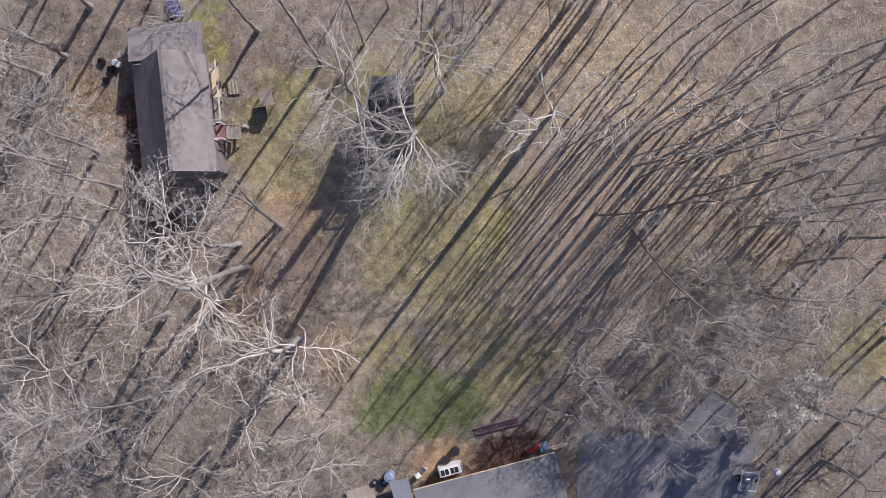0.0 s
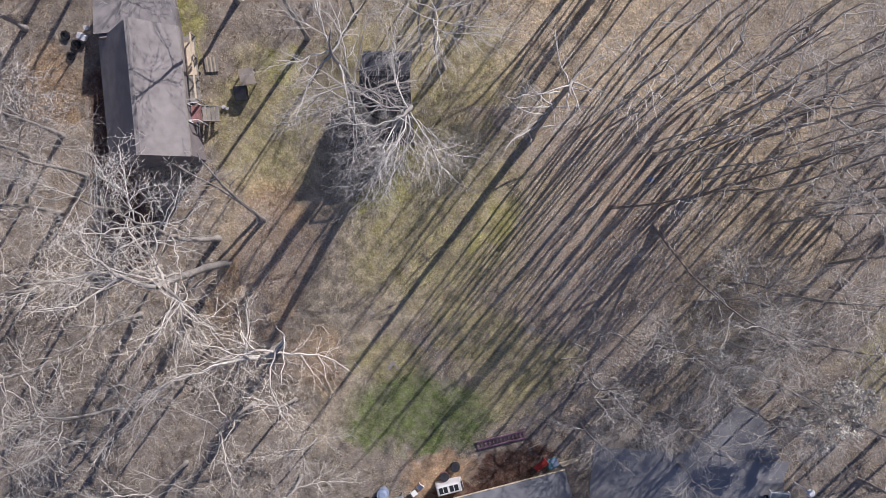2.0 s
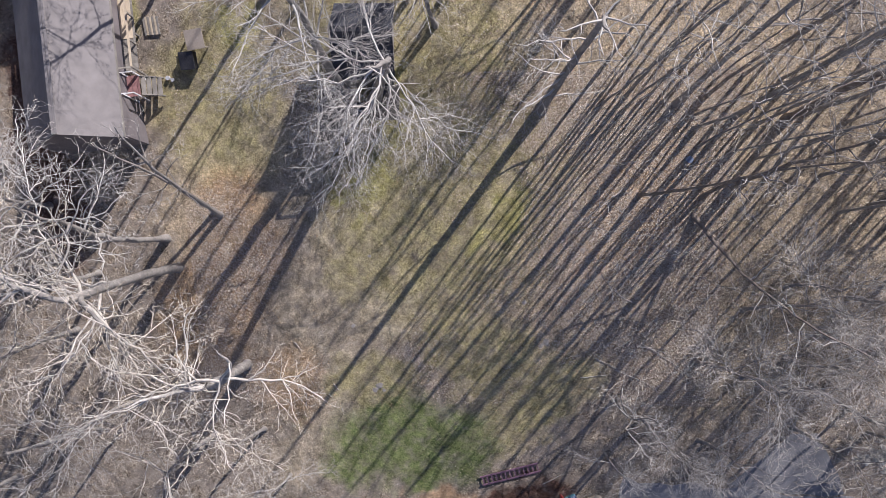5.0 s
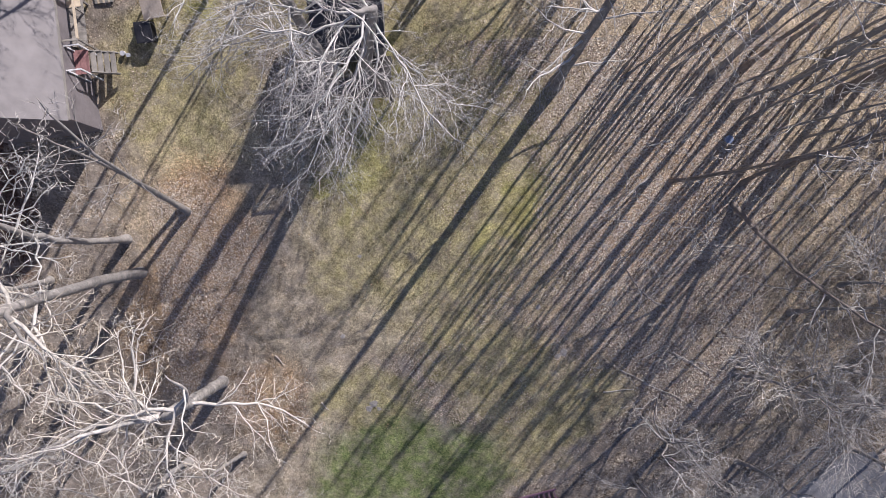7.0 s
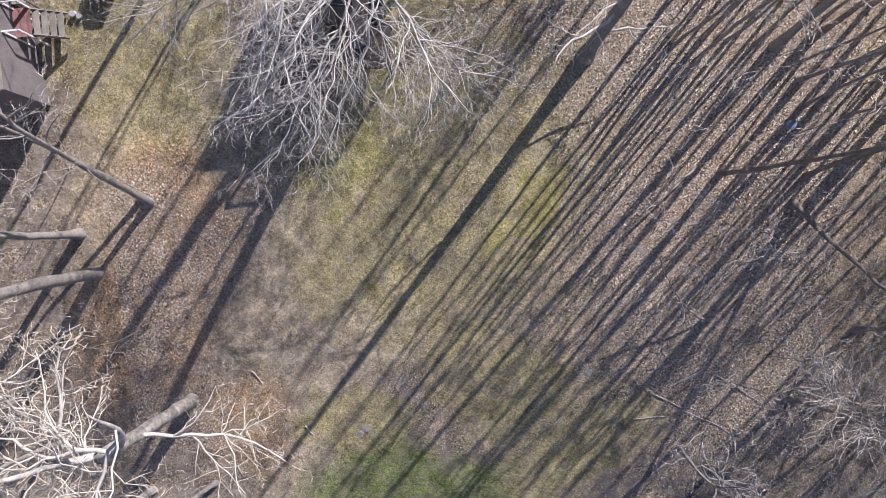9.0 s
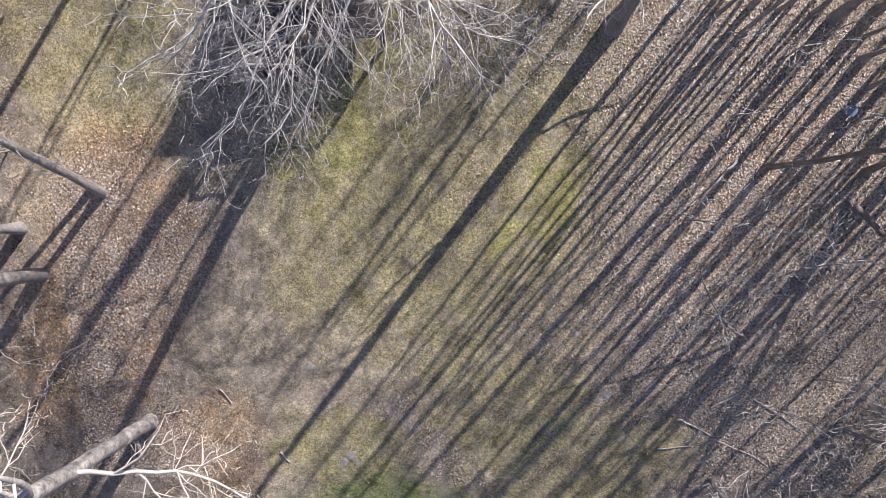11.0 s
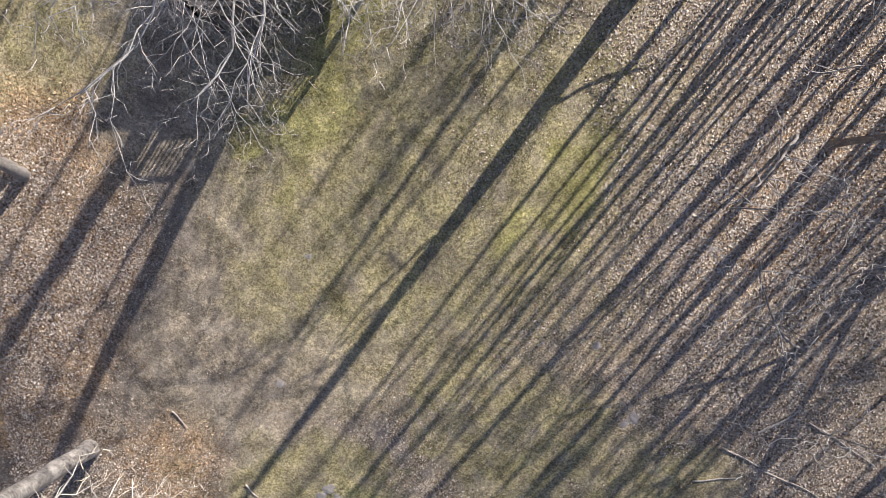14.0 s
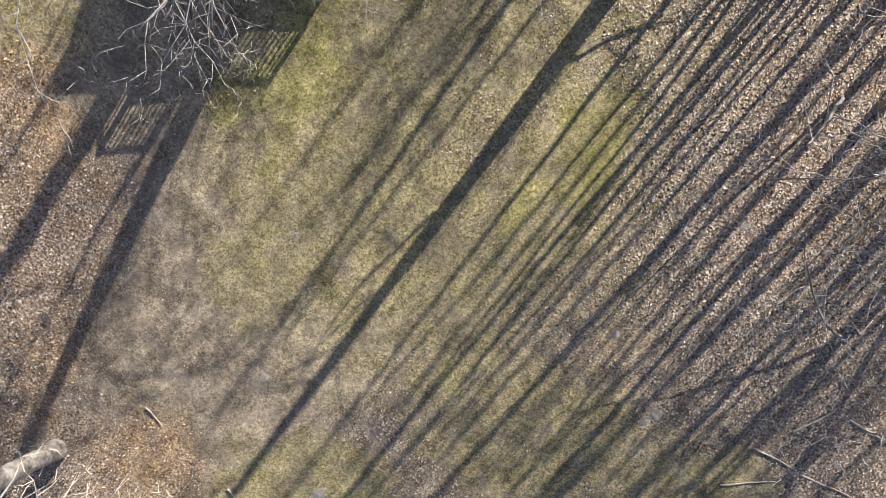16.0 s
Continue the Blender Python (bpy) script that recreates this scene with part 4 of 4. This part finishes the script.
def build_lower_house():
    ez = -2.2
    root = thing("house", pose(YX, YY, 0, 0, 0, YT), "low house with a wide grey shingled roof", "house")
    for y0, z0, y1, z1 in ((0, ez, -4.6, ez + 1.1), (-4.6, ez + 1.1, -9.2, ez)):
        bm = slab(B(), [(-9.4, y0, z0), (3.5, y0, z0), (3.5, y1, z1), (-9.4, y1, z1)], 0.12)
        bmesh.ops.recalc_face_normals(bm, faces=bm.faces[:])
        part("roof", bm, GREY_SHINGLE, root)
    part("fascia", bar(B(), (-9.4, 0.03, ez - 0.06), (3.5, 0.03, ez - 0.06), 0.05, 0.16), PALE_WOOD, root, "pale wooden fascia board")
    bm = B()
    slab(bm, [(-9.1, -1.3, ez - 0.05), (3.2, -1.3, ez - 0.05), (3.2, -8.9, ez - 0.05), (-9.1, -8.9, ez - 0.05)], 5.5)
    bmesh.ops.recalc_face_normals(bm, faces=bm.faces[:])
    part("wall", bm, SIDING, root)


def build_yard_things():
    # white truck cap with two dark panes
    root = thing("truck_cap", yard(0.75, -20.35, 0, 0), "white truck cap with dark windows beside the house", "truck cap")
    bm = box(B(), 2.3, 1.05, 1.2, None, 0.08)
    for v in bm.verts:
        if v.co.z > 0.7:
            v.co.x *= 0.9
            v.co.y *= 0.78
    part("body", bm, WHITE, root)
    for x in (-0.48, 0.42):
        pane = part("window", box(B(), 0.74, 0.52, 0.02, pose(x, 0.02, 1.2), 0.02), GLASS, root, "dark window pane")
        for y in (-0.27, 0.31):
            part("frame_bar", bar(B(), (x - 0.4, y, 1.225), (x + 0.4, y, 1.225), 0.05, 0.03), WHITE, pane)
        for k in (-0.385, 0, 0.385):
            part("frame_bar", bar(B(), (x + k, -0.25, 1.225), (x + k, 0.29, 1.225), 0.04, 0.03), WHITE, pane)
    part("rear_window", box(B(), 0.02, 0.8, 0.6, pose(1.12, 0, 0.5)), GLASS, root)
    # round burn barrels
    for x, y, m, lab in ((1.24, -18.63, BLACK, "dark steel drum standing on bare clay"), (0.35, -19.5, RED_WOOD, "rusty brown drum standing on bare clay")):
        root = thing("steel_drum", pose(x, y, gz(x, y)), lab, "drum", "steel drums")
        part("body", drum(B(), 0.38, 0.5, None, 24), m, root)
        for z in (0.15, 0.33):
            part("hoop", drum(B(), 0.395, 0.03, pose(0, 0, z), 24), m, root)
        part("rim", drum(B(), 0.39, 0.03, pose(0, 0, 0.5), 24), DARK_METAL, root)
    # ladder on the ground
    root = thing("ladder", on_ground(5.05, -16.1, 17), "plum-coloured ladder lying on dark mulch", "ladder")
    for y in (-0.32, 0.32):
        part("rail", bar(B(), (-2.1, y, 0.12), (2.1, y, 0.12), 0.09, 0.08), PURPLE, root)
    for i in range(13):
        part("rung", bar(B(), (-1.95 + 0.325 * i, -0.32, 0.12), (-1.95 + 0.325 * i, 0.32, 0.12), 0.08, 0.06), PURPLE, root)
    # red and teal toys at the wall
    root = thing("toy_slide", yard(8.3, -18.2, 0, 30), "red plastic slide lying by the wall", "slide")
    part("chute", slab(B(), [(-0.6, -0.22, 0.15), (0.6, -0.22, 0.7), (0.6, 0.22, 0.7), (-0.6, 0.22, 0.15)], 0.05), RED, root)
    for y in (-0.24, 0.24):
        part("side", bar(B(), (-0.62, y, 0.2), (0.62, y, 0.78), 0.05, 0.14), RED, root)
    part("leg", box(B(), 0.1, 0.45, 0.66, pose(0.55, 0, 0)), RED, root)
    root = thing("sandbox", yard(9.25, -18.1, 0, 10), "teal plastic sand box beside the slide", "sand box")
    part("tub", box(B(), 0.95, 0.8, 0.3, None, 0.08), TEAL, root)
    part("lid", box(B(), 0.55, 0.62, 0.06, pose(0.22, 0, 0.3), 0.03), BLUE_GREY, root)
    for k in range(4):
        ob = part("timber_board", box(B(), 1.5 - 0.12 * (k % 2), 0.16, 0.05, None, 0.006), PALE_WOOD)
        ob.matrix_world = yard(10.6, -18.0, 0.01 + 0.052 * (k // 2), 5) @ pose(0.04 * k, 0.09 - 0.18 * (k % 2), 0, 0, 0, 2 * k - 3)
        tagged(ob, "pale timber board stacked beside the drive", "board", "timber boards")
    # metal-topped shelter, brown boards and clutter at the west end
    root = thing("lean_to", yard(-3.7, -22.2, 0, 0), "small lean-to with a pale metal roof", "shelter")
    part("roof", slab(B(), [(-0.85, -1.2, 1.7), (0.85, -1.2, 1.7), (0.85, 0.95, 1.45), (-0.85, 0.95, 1.45)], 0.05), METAL, root, "pale metal sheet")
    for x in (-0.75, 0.75):
        for y in (-1.05, 0.85):
            part("post", box(B(), 0.08, 0.08, 1.45, pose(x, y, 0)), GREY_WOOD, root)
    root = thing("platform", yard(-7.6, -23.4, 0, 0), "low tan wooden platform beside the house", "platform")
    planks(root, -1.3, 1.3, -0.9, 0.8, 0.35, False, 0.16, SIDING)
    root = thing("water_tank", yard(-4.85, -21.2, 0, 0), "round blue-grey plastic water tank", "tank")
    part("body", drum(B(), 0.5, 0.75, None, 22), BLUE_GREY, root)
    part("lid", drum(B(), 0.42, 0.1, pose(0, 0, 0.75), 22, 0.25), BLUE_GREY, root)
    for x, y, r in ((-5.4, -22.0, 0.32), (-6.3, -22.0, 0.3)):
        root = thing("wheel", yard(x, y, 0.02), "old car wheel with a pale rim", "wheel", "old wheels")
        part("tyre", drum(B(), r, 0.2, None, 22), BLACK, root)
        part("rim", drum(B(), r * 0.5, 0.02, pose(0, 0, 0.2), 18), METAL, root, "pale steel rim")
    # white garden chairs heaped together
    for x, y, t in ((-2.2, -21.1, 20), (-1.7, -20.5, -50)):
        root = thing("garden_chair", yard(x, y, 0, t), "white plastic garden chair among clutter", "chair", "garden chairs")
        part("seat", box(B(), 0.48, 0.46, 0.04, pose(0, 0, 0.42), 0.015), WHITE, root)
        part("backrest", box(B(), 0.48, 0.04, 0.48, pose(0, 0.24, 0.44, -12), 0.015), WHITE, root)
        for a in (-0.21, 0.21):
            for b in (-0.2, 0.2):
                part("leg", bar(B(), (a * 1.1, b * 1.1, 0), (a, b, 0.42), 0.04, 0.04), WHITE, root)
    # utility trailer on the drive
    root = thing("utility_trailer", on_ground(27.55, -20.65, -4, 0.04), "small utility trailer with a white frame", "trailer")
    part("bed", box(B(), 1.45, 1.75, 0.06, pose(0, 0, 0.42)), TRAILER_BED, root)
    for x in (-0.75, 0.75):
        part("side_rail", bar(B(), (x, -0.92, 0.8), (x, 0.92, 0.8), 0.06, 0.06), WHITE, root)
        tyre = part("tyre", drum(B(), 0.28, 0.18, pose(x * 1.02 - 0.09, 0, 0.28, 0, 90, 0), 18), BLACK, root)
        part("rim", drum(B(), 0.15, 0.2, pose(x * 1.02 - 0.1, 0, 0.28, 0, 90, 0), 14), METAL, tyre, "pale steel rim")
    for y in (-0.92, 0.92):
        part("end_rail", bar(B(), (-0.75, y, 0.8), (0.75, y, 0.8), 0.08, 0.08), WHITE, root)
        for x in (-0.75, 0.75):
            part("upright", bar(B(), (x, y, 0.4), (x, y, 0.8), 0.05, 0.05), WHITE, root)
    part("toolbox", box(B(), 0.4, 0.3, 0.22, pose(-0.1, 0.05, 0.48), 0.03), METAL, root)
    # yard lamp
    root = thing("yard_lamp", pose(29.0, -19.3, gz(29.0, -19.3)), "white post lamp with a round top", "lamp")
    part("post", drum(B(), 0.06, 2.4, None, 12), WHITE, root)
    part("head", drum(B(), 0.34, 0.16, pose(0, 0, 2.4), 20, 0.2), WHITE, root)
    ob = part("bucket", drum(B(), 0.17, 0.34, None, 16, 0.21), BLUE_GREY)
    ob.matrix_world = on_ground(15.3, 4.85)
    tagged(ob, "pale blue-grey plastic tub among the leaves", "tub")


build_lower_house()
build_yard_things()

# ---------------------------------------------------------------- stones, sticks, leaves, grass


def build_stone(x, y, r, seed):
    bm = B()
    bmesh.ops.create_icosphere(bm, subdivisions=3, radius=r)
    for v in bm.verts:
        n = noise.noise(v.co * (1.3 / r) + Vector((seed, 0, 0)))
        v.co *= 1 + 0.45 * n + 0.2 * noise.noise(v.co * (4 / r) + Vector((0, seed, 0)))
        v.co.z *= 0.22
    ob = part("stone", bm, STONE)
    ob.matrix_world = on_ground(x, y, seed * 40, -0.1 * r)
    tagged(ob, "flat pale stone in the grass", "stone", "pale stones")


for k, (x, y, r) in enumerate(((7.16, -6.69, 0.26), (6.85, -6.9, 0.17), (9.3, -0.6, 0.26), (9.75, -0.95, 0.2), (9.0, -0.9, 0.17), (-4.27, -0.94, 0.12), (-3.87, -9.77, 0.27), (-4.2, -10.0, 0.22), (-3.6, -10.05, 0.16),
                               (-5.47, -5.55, 0.16), (5.7, -4.0, 0.22), (10.1, -0.75, 0.1))):
    build_stone(x, y, r, k + 1.0)


def build_stick(x, y, turn, length, seed):
    w = Wood()
    rng = random.Random(seed)
    pts, radii = grow(rng, Vector((-length / 2, 0, 0.05)), Vector((1, 0, 0)), length, 0.035, 0.015, 7, 0.1, 0)
    for p in pts:
        p.z = 0.05
    w.tube(pts, radii, 5)
    ob = mesh_ob("fallen_branch", w.v, w.f, PALE_BARK, smooth=True)
    ob.matrix_world = on_ground(x, y, turn)
    tagged(ob, "pale fallen branch lying in the grass", "branch", "fallen branches")


for k, (x, y, turn, ln) in enumerate(((-6.76, -9.84, -45, 0.7), (-9.28, -6.97, -50, 0.8), (11.5, -8.2, -25, 2.4), (13.0, -9.2, -30, 2.8), (14.5, -7.5, -35, 3.0), (12.2, -6.6, 40, 1.6), (10.4, -8.9, 10, 1.8), (8.0, -16.5, 30, 1.6))):
    build_stick(x, y, turn, ln, k)


def inside(patches, x, y):
    best = 0.0
    for cx, cy, rx, ry, turn in patches:
        c, s = math.cos(radians(turn)), math.sin(radians(turn))
        u, v = ((x - cx) * c + (y - cy) * s) / rx, ((y - cy) * c - (x - cx) * s) / ry
        best = max(best, min(1.0, 1.9 - 1.4 * math.hypot(u, v)))
    return best


def quick_mesh(name, co, per_face, material):
    """A mesh of separate faces with the same number of corners, from an array of corners."""
    n = len(co)
    me = bpy.data.meshes.new(name)
    me.vertices.add(n)
    me.vertices.foreach_set("co", np.ascontiguousarray(co, dtype=np.float32).ravel())
    me.loops.add(n)
    me.loops.foreach_set("vertex_index", np.arange(n, dtype=np.int32))
    me.polygons.add(n // per_face)
    me.polygons.foreach_set("loop_start", np.arange(0, n, per_face, dtype=np.int32))
    me.update(calc_edges=True)
    me.materials.append(material)
    return new(name, me)


class Field:
    """A function of the plan, tabled on a grid and read between its points."""

    def __init__(self, fn, x0, x1, y0, y1, step):
        self.x0, self.y0, self.step = x0, y0, step
        nx, ny = int((x1 - x0) / step) + 2, int((y1 - y0) / step) + 2
        self.t = np.array([[fn(x0 + i * step, y0 + j * step) for i in range(nx)] for j in range(ny)])

    def at(self, x, y):
        u, v = (x - self.x0) / self.step, (y - self.y0) / self.step
        i, j = np.clip(u.astype(int), 0, self.t.shape[1] - 2), np.clip(v.astype(int), 0, self.t.shape[0] - 2)
        a, b = u - i, v - j
        t = self.t
        return (t[j, i] * (1 - a) + t[j, i + 1] * a) * (1 - b) + (t[j + 1, i] * (1 - a) + t[j + 1, i + 1] * a) * b


HEIGHT = Field(gz, -48, 48, -48, 48, 0.6)


def leaf_cover(x, y):
    n = noise.noise((x * 0.35, y * 0.35, 20.0)) * 0.45 + noise.noise((x * 1.1, y * 1.1, 40.0)) * 0.4
    return 0.5 + n + 0.45 * inside(RUST, x, y) - 0.65 * inside(BARE, x, y) - 0.6 * inside(GRASS, x, y) - 0.5 * inside(MOSS, x, y) - 0.42 * inside(OLIVE, x, y) - 0.6 * inside(CLAY, x, y) - 0.6 * inside(MULCH_AND_SHADE, x, y) + max(0.0, min(0.5, 0.12 * (x - 4 + 0.5 * y)))


COVER = Field(leaf_cover, -46, 46, -32, 32, 0.4)


def scatter_leaves(name, count, x0, x1, y0, y1, seed, big=1.0, field=None, material=None, label="dry brown fallen leaves scattered over the ground"):
    rng = np.random.default_rng(seed)
    x, y = rng.uniform(x0, x1, count), rng.uniform(y0, y1, count)
    keep = rng.uniform(0, 1, count) < (field or COVER).at(x, y)
    # bare paving and roofs stay clear
    keep &= ~((x > 12.2) & (y < -15.8) & (x < 28.5))
    x, y = x[keep], y[keep]
    n = len(x)
    z = HEIGHT.at(x, y) + 0.015
    thick = 0.62 + 0.42 * np.clip((field or COVER).at(x, y), 0, 1)     # smaller leaves where they lie thin
    ang, size = rng.uniform(0, 6.28, n), np.clip(rng.lognormal(-3.6, 0.42, n), 0.012, 0.06) * big * thick
    ta, tb, wide = rng.uniform(-0.6, 0.6, n), rng.uniform(-0.6, 0.6, n), rng.uniform(0.45, 0.75, n)
    c, s = np.cos(ang) * size, np.sin(ang) * size
    out = np.empty((n, 4, 3))
    for k, (u, v) in enumerate(((1, 0), (0, 1), (-1, 0), (0, -1))):
        dx, dy = u * c - v * wide * s, u * s + v * wide * c
        out[:, k, 0], out[:, k, 1] = x + dx, y + dy
        out[:, k, 2] = z + dx * ta + dy * (tb + 0.26) + 0.012 * abs(u)
    ob = quick_mesh(name, out.reshape(-1, 3), 4, material or LEAF)
    return tagged(ob, label, "leaves", kind="stuff")


RUSTY = Field(lambda x, y: 0.6 * inside(RUST, x, y) + 0.5 * noise.noise((x * 0.6, y * 0.6, 60.0)), -34, 16, -14, 20, 0.4)
scatter_leaves("leaf_litter", 170000, -32, 15, -13, 18, 3, 1.15, RUSTY, RUST_LEAF, "rust-orange fallen leaves in drifts on the ground")
scatter_leaves("leaf_litter", 520000, -16, 18, -11, 10, 1)
scatter_leaves("leaf_litter", 260000, -40, 40, -22, 24, 2, 1.1)


def scatter_grass():
    rng = np.random.default_rng(5)
    verts, faces = [], []
    for _ in range(60000):
        x, y = rng.uniform(-11, 6), rng.uniform(-20, -8.5)
        n = noise.noise((x * 0.6, y * 0.6, 11.0))
        if rng.uniform() > inside(GRASS, x, y) * 0.6 + 0.9 * n - 0.1:
            continue
        a, h, w = rng.uniform(0, 6.28), rng.uniform(0.03, 0.085), rng.uniform(0.006, 0.014)
        c, s, z = math.cos(a), math.sin(a), gz(x, y)
        lx, ly = rng.uniform(-0.06, 0.06, 2)
        k = len(verts)
        verts += [(x - c * w, y - s * w, z), (x + c * w, y + s * w, z), (x + lx, y + ly, z + h)]
        faces.append((k, k + 1, k + 2))
    ob = mesh_ob("grass", verts, faces, BLADE)
    tagged(ob, "patch of green winter grass", "grass", kind="stuff")


scatter_grass()
